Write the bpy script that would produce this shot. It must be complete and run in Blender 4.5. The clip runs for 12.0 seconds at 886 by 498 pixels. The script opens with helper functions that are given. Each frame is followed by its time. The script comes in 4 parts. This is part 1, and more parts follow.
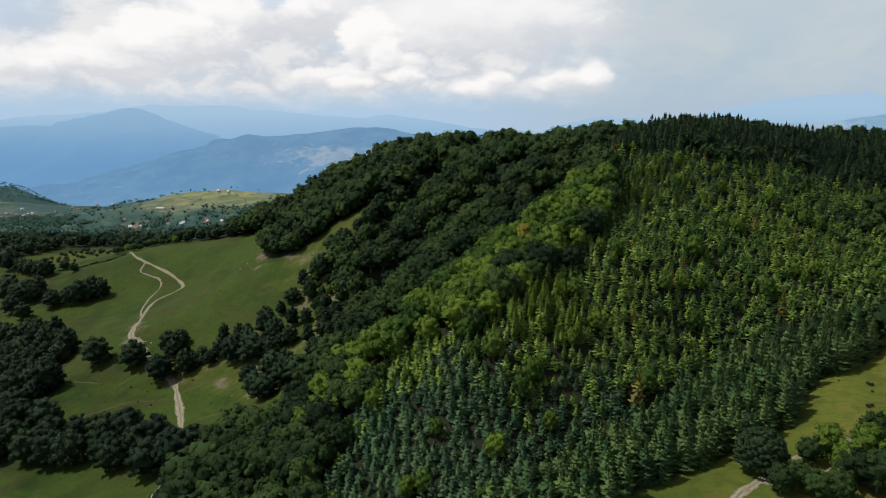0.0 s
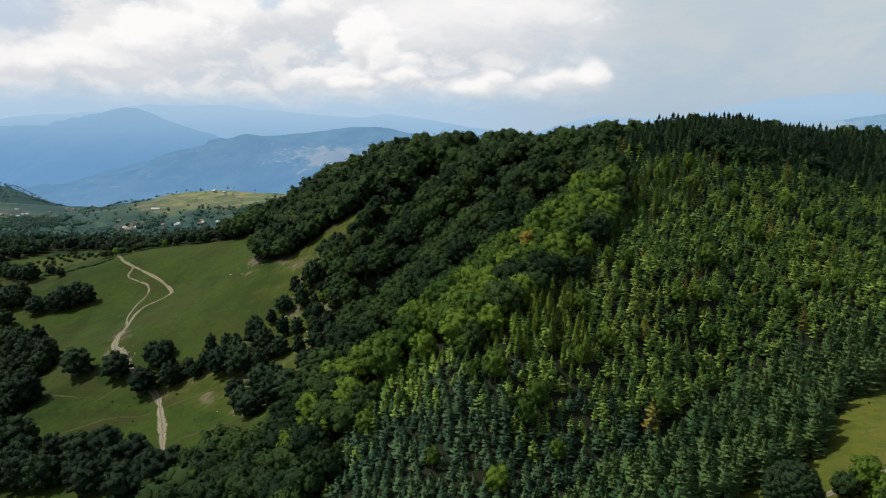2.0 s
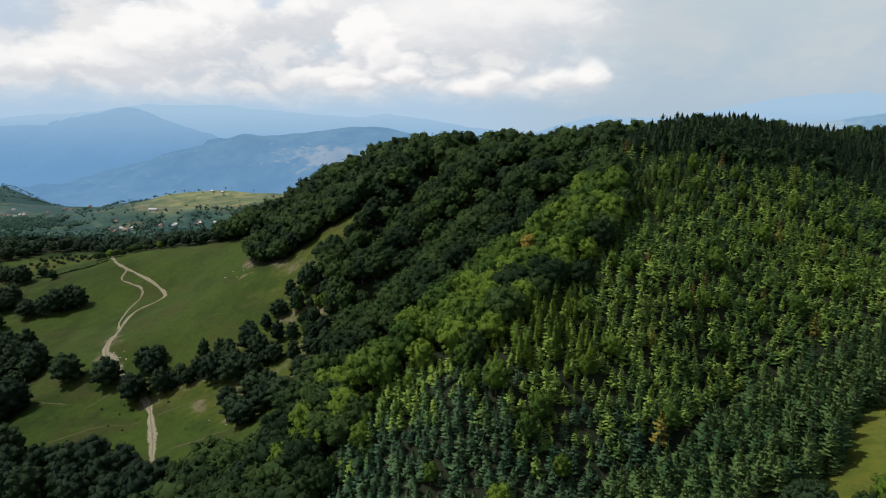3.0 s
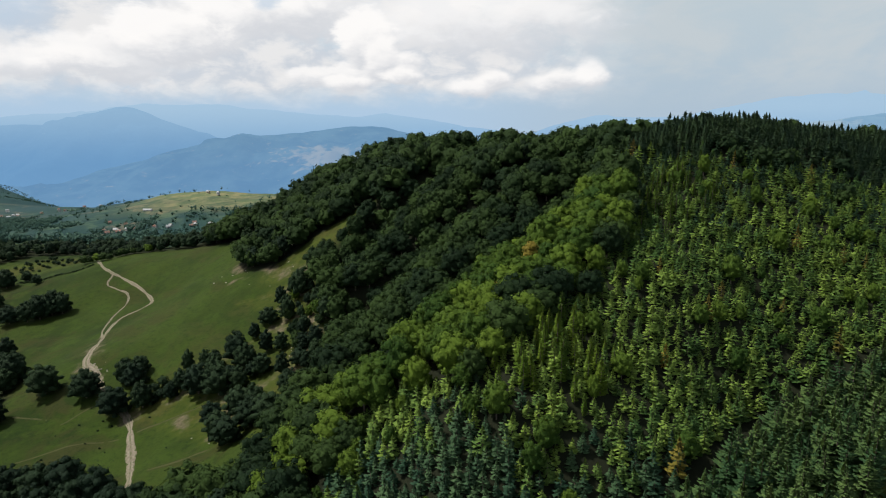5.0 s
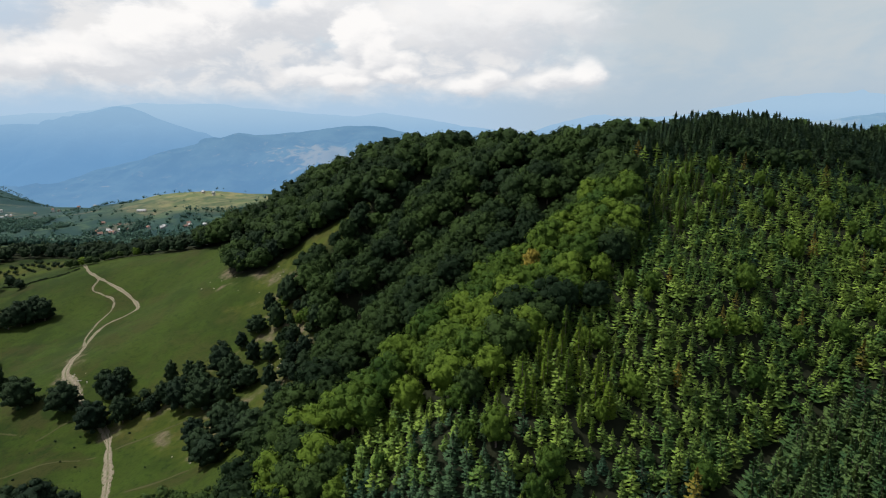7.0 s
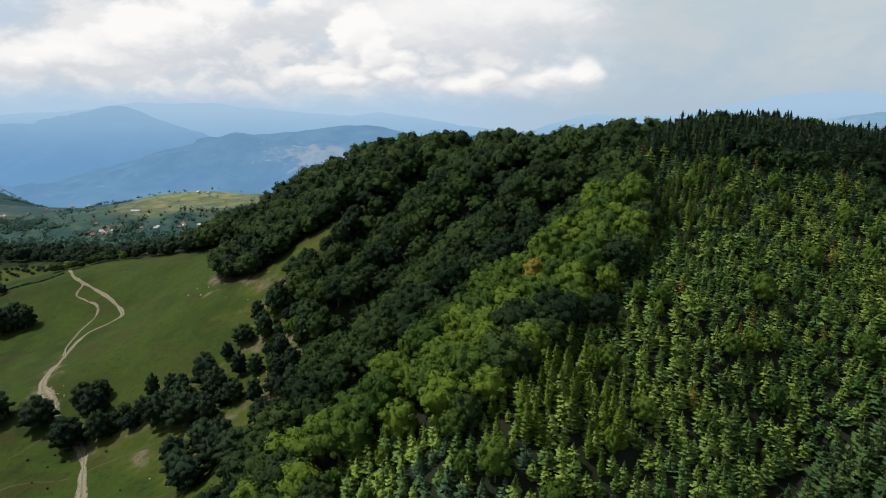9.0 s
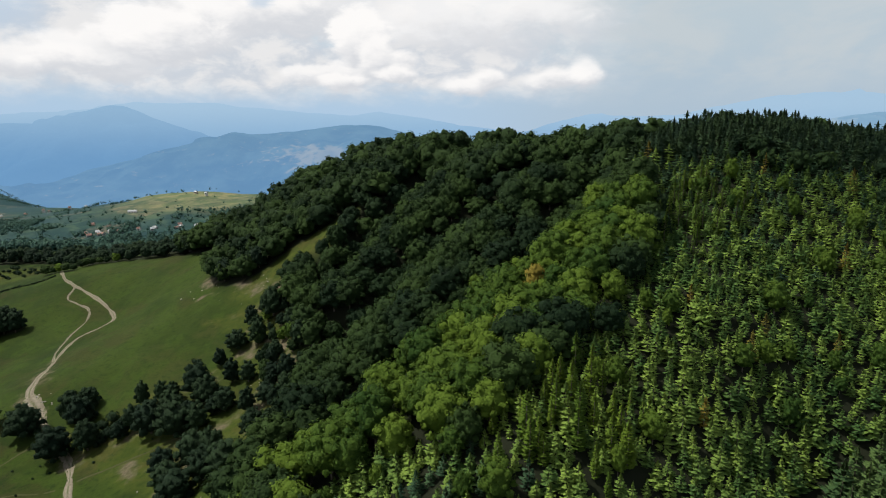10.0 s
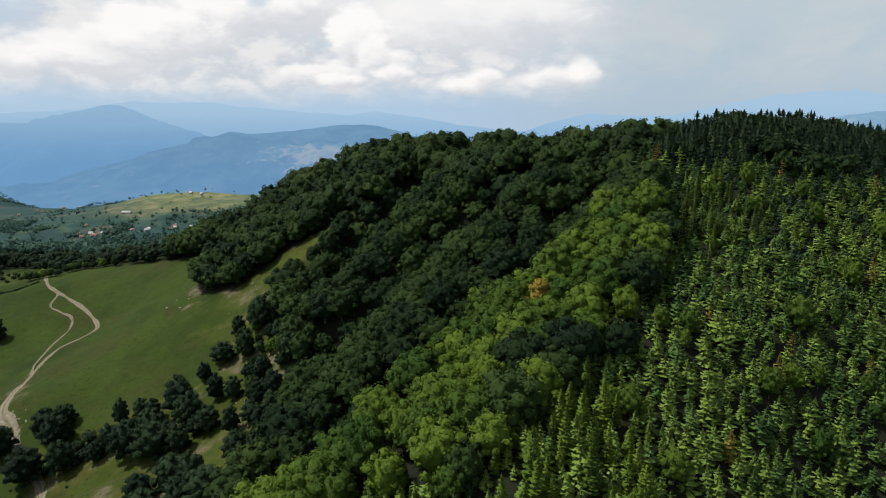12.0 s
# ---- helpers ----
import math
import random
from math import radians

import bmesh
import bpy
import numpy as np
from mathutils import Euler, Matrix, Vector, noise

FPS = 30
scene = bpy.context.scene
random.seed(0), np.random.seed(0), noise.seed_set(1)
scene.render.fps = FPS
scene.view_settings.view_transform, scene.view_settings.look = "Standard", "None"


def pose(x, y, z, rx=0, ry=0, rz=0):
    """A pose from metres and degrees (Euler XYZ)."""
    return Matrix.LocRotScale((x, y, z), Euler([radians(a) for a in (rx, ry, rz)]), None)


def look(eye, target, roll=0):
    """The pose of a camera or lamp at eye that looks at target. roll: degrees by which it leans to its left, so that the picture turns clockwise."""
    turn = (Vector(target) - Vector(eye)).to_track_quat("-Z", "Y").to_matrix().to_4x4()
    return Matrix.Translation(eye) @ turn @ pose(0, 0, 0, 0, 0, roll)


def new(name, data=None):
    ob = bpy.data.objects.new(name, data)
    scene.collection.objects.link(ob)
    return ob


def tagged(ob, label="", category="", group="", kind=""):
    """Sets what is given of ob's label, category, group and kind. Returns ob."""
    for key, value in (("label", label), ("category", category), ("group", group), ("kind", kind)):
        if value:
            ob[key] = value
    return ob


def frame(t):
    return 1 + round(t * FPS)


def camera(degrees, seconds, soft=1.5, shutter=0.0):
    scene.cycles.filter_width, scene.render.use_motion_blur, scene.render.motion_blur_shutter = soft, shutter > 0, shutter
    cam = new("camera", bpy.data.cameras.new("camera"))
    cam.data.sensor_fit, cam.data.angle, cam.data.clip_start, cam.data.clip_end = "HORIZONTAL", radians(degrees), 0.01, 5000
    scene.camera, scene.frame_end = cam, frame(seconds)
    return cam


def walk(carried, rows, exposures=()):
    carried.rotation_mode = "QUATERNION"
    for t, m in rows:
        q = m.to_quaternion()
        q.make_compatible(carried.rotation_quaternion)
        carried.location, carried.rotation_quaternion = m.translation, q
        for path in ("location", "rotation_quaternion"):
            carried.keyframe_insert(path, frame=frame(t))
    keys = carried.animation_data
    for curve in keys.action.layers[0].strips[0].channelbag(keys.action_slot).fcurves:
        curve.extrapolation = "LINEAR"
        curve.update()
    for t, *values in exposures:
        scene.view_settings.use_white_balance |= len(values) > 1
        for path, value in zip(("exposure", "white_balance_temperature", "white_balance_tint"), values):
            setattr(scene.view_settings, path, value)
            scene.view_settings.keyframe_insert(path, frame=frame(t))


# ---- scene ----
# ---- camera: a drone gliding level along the valley side, looking slightly down ----
cam = camera(72, 12.0, soft=1.05)
ROWS = [
    (0.0, pose(0.00, 0.00, 100.00, 78.37, 0, 0.00)),
    (1.5, pose(0.22, 7.85, 100.18, 78.34, 0, -0.09)),
    (3.0, pose(0.49, 15.84, 100.27, 78.31, 0, -0.19)),
    (5.0, pose(0.95, 26.04, 100.25, 78.28, 0, -0.36)),
    (7.0, pose(1.61, 35.32, 100.28, 78.23, 0, -0.56)),
    (9.0, pose(2.33, 44.86, 100.32, 78.18, 0, -0.76)),
    (10.5, pose(2.66, 52.59, 100.47, 78.14, 0, -0.91)),
    (12.0, pose(2.98, 60.00, 100.77, 78.11, 0, -1.04)),
]
walk(cam, ROWS)

# ---- world, sun ----
SUN_ELEV, SUN_AZ = 57.0, -83.0          # degrees; azimuth from +y, clockwise positive
sun = new("sun", bpy.data.lights.new("sun", "SUN"))
sun.data.energy, sun.data.angle, sun.data.color = 5.0, radians(1.5), (1.0, 0.94, 0.84)
sd = Vector((math.sin(radians(SUN_AZ)) * math.cos(radians(SUN_ELEV)), math.cos(radians(SUN_AZ)) * math.cos(radians(SUN_ELEV)), math.sin(radians(SUN_ELEV))))
sun.matrix_world = look(sd * 300 + Vector((0, 150, 0)), (0, 150, 0))


class Nodes:
    """Short hand for building node trees."""

    def __init__(self, tree):
        self.tree = tree
        tree.nodes.clear()

    def add(self, kind, inputs=(), **props):
        n = self.tree.nodes.new(kind)
        for k, v in props.items():
            setattr(n, k, v)
        for k, v in dict(inputs).items():
            self.put(n.inputs[k], v)
        return n

    def put(self, socket, v):
        if isinstance(v, bpy.types.NodeSocket):
            self.tree.links.new(v, socket)
        elif isinstance(v, tuple) and len(v) == 3 and socket.type == "RGBA":
            socket.default_value = (*v, 1)
        else:
            socket.default_value = v

    def math(self, op, a, b=0.0, clamp=False):
        n = self.add("ShaderNodeMath", {0: a, 1: b}, operation=op)
        n.use_clamp = clamp
        return n.outputs[0]

    def ramp(self, v, lo, hi, a=0.0, b=1.0):
        return self.add("ShaderNodeMapRange", {0: v, 1: lo, 2: hi, 3: a, 4: b}, interpolation_type="SMOOTHSTEP").outputs[0]

    def mix(self, f, a, b):
        n = self.add("ShaderNodeMix", data_type="RGBA")
        self.put(n.inputs[0], f), self.put(n.inputs[6], a), self.put(n.inputs[7], b)
        return n.outputs[2]

    def noise(self, vec, scale, detail=3.0, rough=0.55, distort=0.0):
        n = self.add("ShaderNodeTexNoise", {"Scale": scale, "Detail": detail, "Roughness": rough, "Distortion": distort})
        if vec is not None:
            self.put(n.inputs["Vector"], vec)
        return n.outputs["Fac"]


world = bpy.data.worlds.new("sky")
world.use_nodes = True
scene.world = world


def build_sky():
    k = Nodes(world.node_tree)
    sky = k.add("ShaderNodeTexSky", sky_type="NISHITA", sun_disc=False, sun_elevation=radians(SUN_ELEV), sun_rotation=radians(SUN_AZ), altitude=700.0, air_density=1.2, dust_density=2.0)
    way = k.add("ShaderNodeTexCoord").outputs["Generated"]
    xyz = k.add("ShaderNodeSeparateXYZ", {0: way})
    x, y, z = xyz.outputs
    az = k.math("MULTIPLY", k.math("ARCTAN2", x, y), 57.2958)
    el = k.math("MULTIPLY", k.math("ARCSINE", z), 57.2958)
    flat = k.add("ShaderNodeCombineXYZ", {0: k.math("MULTIPLY", az, 0.1), 1: k.math("MULTIPLY", el, 0.19), 2: 0.0}).outputs[0]
    warp = k.add("ShaderNodeTexNoise", {"Vector": flat, "Scale": 2.2, "Detail": 8.0, "Roughness": 0.60}).outputs["Color"]
    wxyz = k.add("ShaderNodeSeparateXYZ", {0: warp}).outputs
    waz = k.math("ADD", az, k.math("MULTIPLY", k.math("SUBTRACT", wxyz[0], 0.5), 5.0))
    wel = k.math("ADD", el, k.math("MULTIPLY", k.math("SUBTRACT", wxyz[1], 0.5), 3.2))
    naz = k.math("ADD", az, k.math("MULTIPLY", k.math("SUBTRACT", wxyz[0], 0.5), 2.6))
    nel = k.math("ADD", el, k.math("MULTIPLY", k.math("SUBTRACT", wxyz[1], 0.5), 2.2))

    fine = k.noise(flat, 3.0, 8.0, 0.58, 0.3)
    rough = k.math("MULTIPLY", k.math("SUBTRACT", fine, 0.5), 1.1)
    # air near the horizon, pale blue-grey, over it the clear sky
    air = k.mix(k.ramp(el, -1.0, 10.0), k.mix(k.ramp(az, -5.0, 20.0), (0.42, 0.58, 0.76), (0.42, 0.53, 0.64)), k.mix(k.ramp(az, 0.0, 22.0), (0.54, 0.66, 0.74), (0.50, 0.59, 0.65)))
    tint = k.add("ShaderNodeMix", data_type="RGBA", blend_type="MULTIPLY")
    k.put(tint.inputs[0], 1.0), k.put(tint.inputs[6], sky.outputs[0]), k.put(tint.inputs[7], (0.05, 0.05, 0.05))
    col = k.mix(k.ramp(el, 10.0, 32.0), air, tint.outputs[2])
    veil = k.noise(flat, 1.1, 6.0, 0.6, 0.4)
    # thin veils on the right
    col = k.mix(k.math("MULTIPLY", k.ramp(veil, 0.38, 0.62), k.ramp(el, 0.6, 5.0, 0.0, 0.7)), col, (0.57, 0.62, 0.65))
    # a wide grey-white bank over the left and middle of the view
    sheet = k.math("MULTIPLY", k.ramp(waz, 20.0, 6.0), k.ramp(wel, 1.2, 3.6))
    sheet = k.math("MULTIPLY", sheet, k.ramp(veil, 0.26, 0.46))
    col = k.mix(k.math("MULTIPLY", sheet, 0.92), col, k.mix(k.ramp(fine, 0.38, 0.62), (0.62, 0.66, 0.72), (0.84, 0.83, 0.83)))

    def cloud(below, a, e, ra, re, soft, full, small=False, foot=(0.66, 0.68, 0.72), head=(0.99, 0.97, 0.955)):
        """Lays a billowing mass round azimuth a, elevation e over what is below: bright head, grey foot."""
        u = k.math("DIVIDE", k.math("SUBTRACT", naz if small else waz, a), ra)
        v = k.math("DIVIDE", k.math("SUBTRACT", nel if small else wel, e), re)
        d = k.math("SQRT", k.math("ADD", k.math("MULTIPLY", u, u), k.math("MULTIPLY", v, v)))
        mask = k.ramp(k.math("ADD", d, rough), 1.0 - soft, 1.0 + soft, full, 0.0)
        lit = k.ramp(k.math("SUBTRACT", k.math("SUBTRACT", v, k.math("MULTIPLY", u, 0.35)), k.math("MULTIPLY", rough, 1.6)), -0.9, 0.35)
        return k.mix(mask, below, k.mix(lit, foot, head))

    for spec in ((4.0, 9.0, 11.0, 3.0, 0.45, 0.75), (-33.5, 4.4, 6.0, 1.5, 0.30, 0.75), (-15.0, 9.8, 7.0, 2.9, 0.25, 0.95), (-27.5, 5.2, 5.0, 2.0, 0.25, 0.85), (-23.0, 7.2, 5.5, 2.4, 0.20, 0.95), (-9.5, 4.0, 4.2, 1.1, 0.25, 0.8),
                 (-5.0, 5.0, 3.2, 1.5, 0.22, 0.9), (-6.6, 7.4, 2.6, 2.6, 0.20, 0.95), (-8.2, 3.3, 2.0, 0.8, 0.3, 0.9, True), (-5.2, 5.7, 1.5, 1.9, 0.3, 0.9, True), (-3.6, 4.1, 1.9, 0.8, 0.3, 0.9, True),
                 (3.6, 3.2, 2.7, 0.9, 0.35, 0.9, True), (4.9, 3.8, 1.5, 0.9, 0.35, 0.85, True), (11.3, 3.7, 3.2, 0.85, 0.4, 0.85, True), (13.4, 3.9, 1.5, 1.2, 0.4, 0.8, True)):
        col = cloud(col, *spec)
    # blue holes at the upper left
    for a, e, ra, re in ((-35.0, 8.6, 3.6, 2.4), (-15.2, 10.4, 1.2, 0.9)):
        col = cloud(col, a, e, ra, re, 0.5, 0.7, False, (0.50, 0.61, 0.74), (0.54, 0.65, 0.78))
    # overcast beyond the view, with breaks
    high = k.ramp(k.noise(way, 2.6, 6.0, 0.6), 0.50, 0.70, 0.0, 0.2)
    col = k.mix(k.math("MULTIPLY", high, k.ramp(el, 11.0, 24.0)), col, (0.72, 0.74, 0.78))
    k.add("ShaderNodeOutputWorld", {0: k.add("ShaderNodeBackground", {0: col, 1: 1.0}).outputs[0]})


build_sky()


# ---- land: the lie of the ground ----
LINES = dict(
    crest=[(230, 262, 88), (170, 250, 92), (122, 244, 96), (84, 236, 98.5), (65, 244, 87), (41, 263, 83), (14, 305, 82), (-8, 345, 80), (-29, 368, 75), (-57, 380, 65), (-77, 371, 56), (-94, 355, 46), (-115, 343, 38)],
    lee=[(150, 330, 55), (80, 330, 55), (60, 420, 40), (10, 440, 52), (-60, 480, 22), (-100, 425, 26), (-20, 430, 48), (220, 380, 40)],
    spur=[(22, 166, 61.5), (14, 154, 58.5), (-1, 162, 50.5), (6, 130, 52), (22, 131, 56.5), (49, 156, 67), (58, 150, 61), (10, 122, 51.5), (-9, 106, 35)],
    bowl=[(92, 178, 68), (46, 138, 54.5), (61, 136, 38), (97, 139, 44), (30, 97, 41), (27, 109, 36), (150, 200, 70), (190, 190, 72)],
    glade=[(52, 93, 42), (61, 97, 42), (65, 96, 43), (88, 127, 47), (76, 117, 46), (130, 150, 54), (110, 90, 46), (60, 40, 38), (0, 20, 28)],
    flank=[(-14, 240, 49), (-26, 238, 46), (-35, 294, 64), (-46, 271, 54), (-65, 270, 42), (-24, 143, 33), (-17, 189, 37), (-59, 229, 30), (-77, 205, 22.5)],
    meadow=[(-171, 330, 29), (-128, 287, 22), (-156, 306, 24), (-120, 227, 20.5), (-107, 209, 16), (-90, 193, 13), (-84, 278, 38.5), (-54, 167, 20), (-120, 330, 37)],
    dale=[(-81, 147, 12), (-110, 160, 9), (-156, 220, 8), (-175, 290, 16), (-50, 134, 21), (-60, 90, 8), (-140, 110, 4), (-230, 250, 4), (-230, 340, 18), (-120, 40, 0), (-290, 385, 21)],
)


def fit_land(spots):
    p = np.array(spots, float)
    c, n = p[:, :2] / 100, len(p)
    d2 = ((c[:, None] - c[None]) ** 2).sum(-1)
    a = np.zeros((n + 3, n + 3))
    a[:n, :n] = np.where(d2 > 0, 0.5 * d2 * np.log(np.maximum(d2, 1e-12)), 0) + np.eye(n) * 0.02
    a[:n, n], a[:n, n + 1:] = 1, c
    a[n:, :n] = a[:n, n:].T
    return c, np.linalg.solve(a, np.concatenate([p[:, 2], [0, 0, 0]]))


LAND_C, LAND_W = fit_land([p for line in LINES.values() for p in line])


def smooth(v, lo, hi):
    s = np.clip((np.asarray(v, float) - lo) / (hi - lo), 0, 1)
    return s * s * (3 - 2 * s)


def waves(x, y, size, seed):
    """Cheap smooth noise out of turned sines, about -1 to 1."""
    r = np.random.RandomState(seed)
    s = 0
    for i in range(7):
        a, ph, f = r.uniform(0, 6.28), r.uniform(0, 6.28), r.uniform(0.6, 1.7) * 6.28 / size
        s = s + np.sin((x * np.cos(a) + y * np.sin(a)) * f + ph)
    return s / 4.0


def edge_dist(x, y, line):
    """Distance to an open line."""
    best = np.full(np.shape(x), 1e9)
    for (ax, ay), (bx, by) in zip(line, line[1:]):
        dx, dy = bx - ax, by - ay
        s = np.clip(((x - ax) * dx + (y - ay) * dy) / (dx * dx + dy * dy), 0, 1)
        best = np.minimum(best, np.hypot(x - ax - s * dx, y - ay - s * dy))
    return best


# folds that run down the wooded flank
RAVINES = [[(50, 228), (32.7, 203), (18.3, 186), (2.7, 178), (-10.3, 169), (-20.4, 158)],
           [(34.1, 255), (17, 242), (-0.9, 231.5), (-13.2, 217.5), (-25.2, 208)],
           [(14, 300), (-6.1, 279), (-19, 268.5), (-27, 246)]]


def height(x, y):
    x, y = np.asarray(x, float), np.asarray(y, float)
    u, v = np.clip(x, -420, 400) / 100, np.clip(y, -150, 560) / 100
    d2 = (u[..., None] - LAND_C[:, 0]) ** 2 + (v[..., None] - LAND_C[:, 1]) ** 2
    near = np.where(d2 > 0, 0.5 * d2 * np.log(np.maximum(d2, 1e-12)), 0) @ LAND_W[:-3] + LAND_W[-3] + LAND_W[-2] * u + LAND_W[-1] * v
    for line in RAVINES:
        d = edge_dist(x, y, line)
        near = near - 8.5 * np.exp(-(d / 6.5) ** 2) + 3.0 * np.exp(-((d - 15) / 8) ** 2)
    near = near + 0.35 * waves(x, y, 22, 3) + 0.12 * waves(x, y, 7, 4)
    far = -42 - 0.045 * (np.clip(y, 500, 1500) - 700) - 0.02 * np.abs(np.clip(x, -1500, 1500) + 300) - 330 * smooth(y + 0.25 * np.minimum(x + 300, 0), 1150, 2100)
    far = far + 46 * np.exp(-((x + 385) / 230) ** 2 - ((y - 1120) / 190) ** 2)
    far = far + 78 * np.exp(-((x + 1120) / 170) ** 2 - ((y - 1560) / 200) ** 2) + 9 * waves(x, y, 420, 5) * smooth(y, 500, 800) + 3 * waves(x, y, 130, 6)
    out = np.maximum(np.maximum(-330 - x, x - 260), np.maximum(-120 - y, y - 470))
    return near + (far - near) * smooth(out, -30, 170)


def woodland(x, y):
    """Where the valley beyond is wooded: high inside woods, low in fields."""
    p = waves(x, y, 300, 51) + 0.6 * waves(x, y, 90, 52)
    return np.maximum(p, 1.4 - 1.1 * np.hypot((x + 1120) / 230, (y - 1540) / 230))


def at(x, y):
    return float(height(np.array([x]), np.array([y]))[0])


def inside(x, y, poly):
    x, y = np.asarray(x, float), np.asarray(y, float)
    r = np.zeros(x.shape, bool)
    for (ax, ay), (bx, by) in zip(poly, poly[1:] + poly[:1]):
        with np.errstate(divide="ignore", invalid="ignore"):
            r ^= ((ay > y) != (by > y)) & (x < (bx - ax) * (y - ay) / (by - ay + 1e-9) + ax)
    return r


# stands of trees in plan
HILL_WOOD = [(-80, 55), (-62, 118), (-60, 138), (-48, 139), (-41, 137), (-36, 146), (-33, 158), (-29, 173), (-29, 194), (-38, 228), (-44, 240), (-44, 251), (-37, 259), (-27, 276), (-27, 286), (-34, 289), (-41, 282), (-49, 279.5), (-57, 277),
             (-61, 274), (-67, 270.5), (-75, 273), (-82, 280), (-86, 287), (-80, 301), (-77, 314), (-89, 322), (-99, 325), (-107, 327), (-120, 340), (-124, 352), (-100, 374), (-58, 400), (-24, 390), (16, 364), (42, 328), (66, 294), (88, 272), (225, 282), (225, 178), (160, 168), (104, 138), (87, 128), (77, 120), (65, 107), (50, 100), (34, 92), (12, 78), (-20, 60)]
CONIFERS = [(-24, 112), (-19, 130), (-12, 139), (-6, 140), (4, 134), (13, 139), (25, 145), (41, 166), (54, 188), (52, 214), (60, 238), (64, 252), (120, 258), (225, 264), (225, 168), (150, 168), (104, 138), (60, 99), (12, 78), (-16, 84)]
SCATTER = [(-76, 250), (-57, 236), (-62, 222), (-82, 214), (-78, 198), (-99, 207), (-104, 200), (-88, 192), (-61, 172), (-40, 160), (-33, 172), (-30, 194), (-42, 228), (-48, 255)]
LOW_WOOD = [(-168, 252), (-150, 232), (-142, 214), (-134, 196), (-136, 184), (-180, 170), (-230, 200), (-240, 262)]
LOW_ROW = [(-168, 190), (-150, 176), (-132, 158), (-124, 154), (-122, 170), (-136, 182)]
GROVE = [(-197, 285), (-165, 288), (-168, 296), (-198, 298)]
WEST_WOOD = [(-224, 296), (-228, 312), (-262, 332), (-330, 330), (-300, 285), (-240, 285)]
FAR_ROW = [(-116, 338), (-139, 347), (-178, 354), (-190, 364), (-200, 372), (-214, 386), (-232, 391), (-247, 386), (-256, 366), (-262, 348), (-334, 350), (-336, 418), (-210, 406), (-128, 366)]
ROAD = [(-182, 346), (-173.2, 333), (-167, 325), (-153.7, 314.3), (-141.5, 304), (-129.4, 291.4), (-125.2, 283), (-128.3, 278), (-133, 272), (-132, 262), (-128.5, 250), (-123.7, 232), (-120.2, 223.5), (-113.6, 216.6), (-105.2, 207.6), (-91.9, 194.1), (-85.5, 182.6), (-80.7, 173.2), (-74.4, 159), (-70, 145), (-67.8, 135.4), (-68.3, 128), (-70, 110)]
SPLIT = [(-163, 321), (-159.3, 317.5), (-157.6, 309), (-150, 303), (-142.6, 297.7), (-138.9, 289), (-138.9, 276), (-134.7, 261), (-129, 250)]
GLADE_TRACK = [(18, -10), (24, 30), (34, 62), (41, 79), (47, 87.6), (52.2, 91.2), (60.8, 96.8), (69, 99.8), (76.4, 101.4), (82, 103.5), (96, 113), (120, 130)]
GLADE_FORK = [(53, 91), (58.2, 90.6), (62.6, 91.6), (66.4, 93.4), (71, 97), (75.5, 100.6)]


def spline(line, step):
    pts = np.array(line, float)
    out = []
    for i in range(len(pts) - 1):
        p0, p1, p2, p3 = pts[max(i - 1, 0)], pts[i], pts[i + 1], pts[min(i + 2, len(pts) - 1)]
        n = max(2, int(np.hypot(*(p2 - p1)) / step))
        for s in np.arange(n) / n:
            out.append(0.5 * (2 * p1 + (p2 - p0) * s + (2 * p0 - 5 * p1 + 4 * p2 - p3) * s * s + (3 * p1 - p0 - 3 * p2 + p3) * s ** 3))
    return np.array(out + [pts[-1]])


def mesh_of(name, verts, faces, mat, attrs=(), smooth_faces=False, normals=None):
    me = bpy.data.meshes.new(name)
    verts = np.ascontiguousarray(verts, np.float32)
    k = faces.shape[1]
    me.vertices.add(len(verts)), me.loops.add(faces.size), me.polygons.add(len(faces))
    me.vertices.foreach_set("co", verts.ravel())
    me.loops.foreach_set("vertex_index", np.ascontiguousarray(faces, np.int32).ravel())
    me.polygons.foreach_set("loop_start", np.arange(0, faces.size, k, dtype=np.int32))
    me.polygons.foreach_set("use_smooth", np.full(len(faces), smooth_faces or normals is not None))
    me.update(calc_edges=True)
    for key, values in dict(attrs).items():
        me.attributes.new(key, "FLOAT", "POINT").data.foreach_set("value", np.ascontiguousarray(values, np.float32))
    if normals is not None:
        me.attributes.new("custom_normal", "FLOAT_VECTOR", "POINT").data.foreach_set("vector", np.ascontiguousarray(normals, np.float32).ravel())
    me.materials.append(mat)
    return me


# ---- materials ----
def material(name):
    m = bpy.data.materials.new(name)
    m.use_nodes = True
    return m, Nodes(m.node_tree)


def finish(k, col, rough=0.9, bump=None, strength=0.4, dist=0.2, spec=0.2):
    b = k.add("ShaderNodeBsdfPrincipled", {"Base Color": col, "Roughness": rough, "Specular IOR Level": spec})
    if bump is not None:
        k.put(b.inputs["Normal"], k.add("ShaderNodeBump", {"Height": bump, "Strength": strength, "Distance": dist}).outputs[0])
    return b


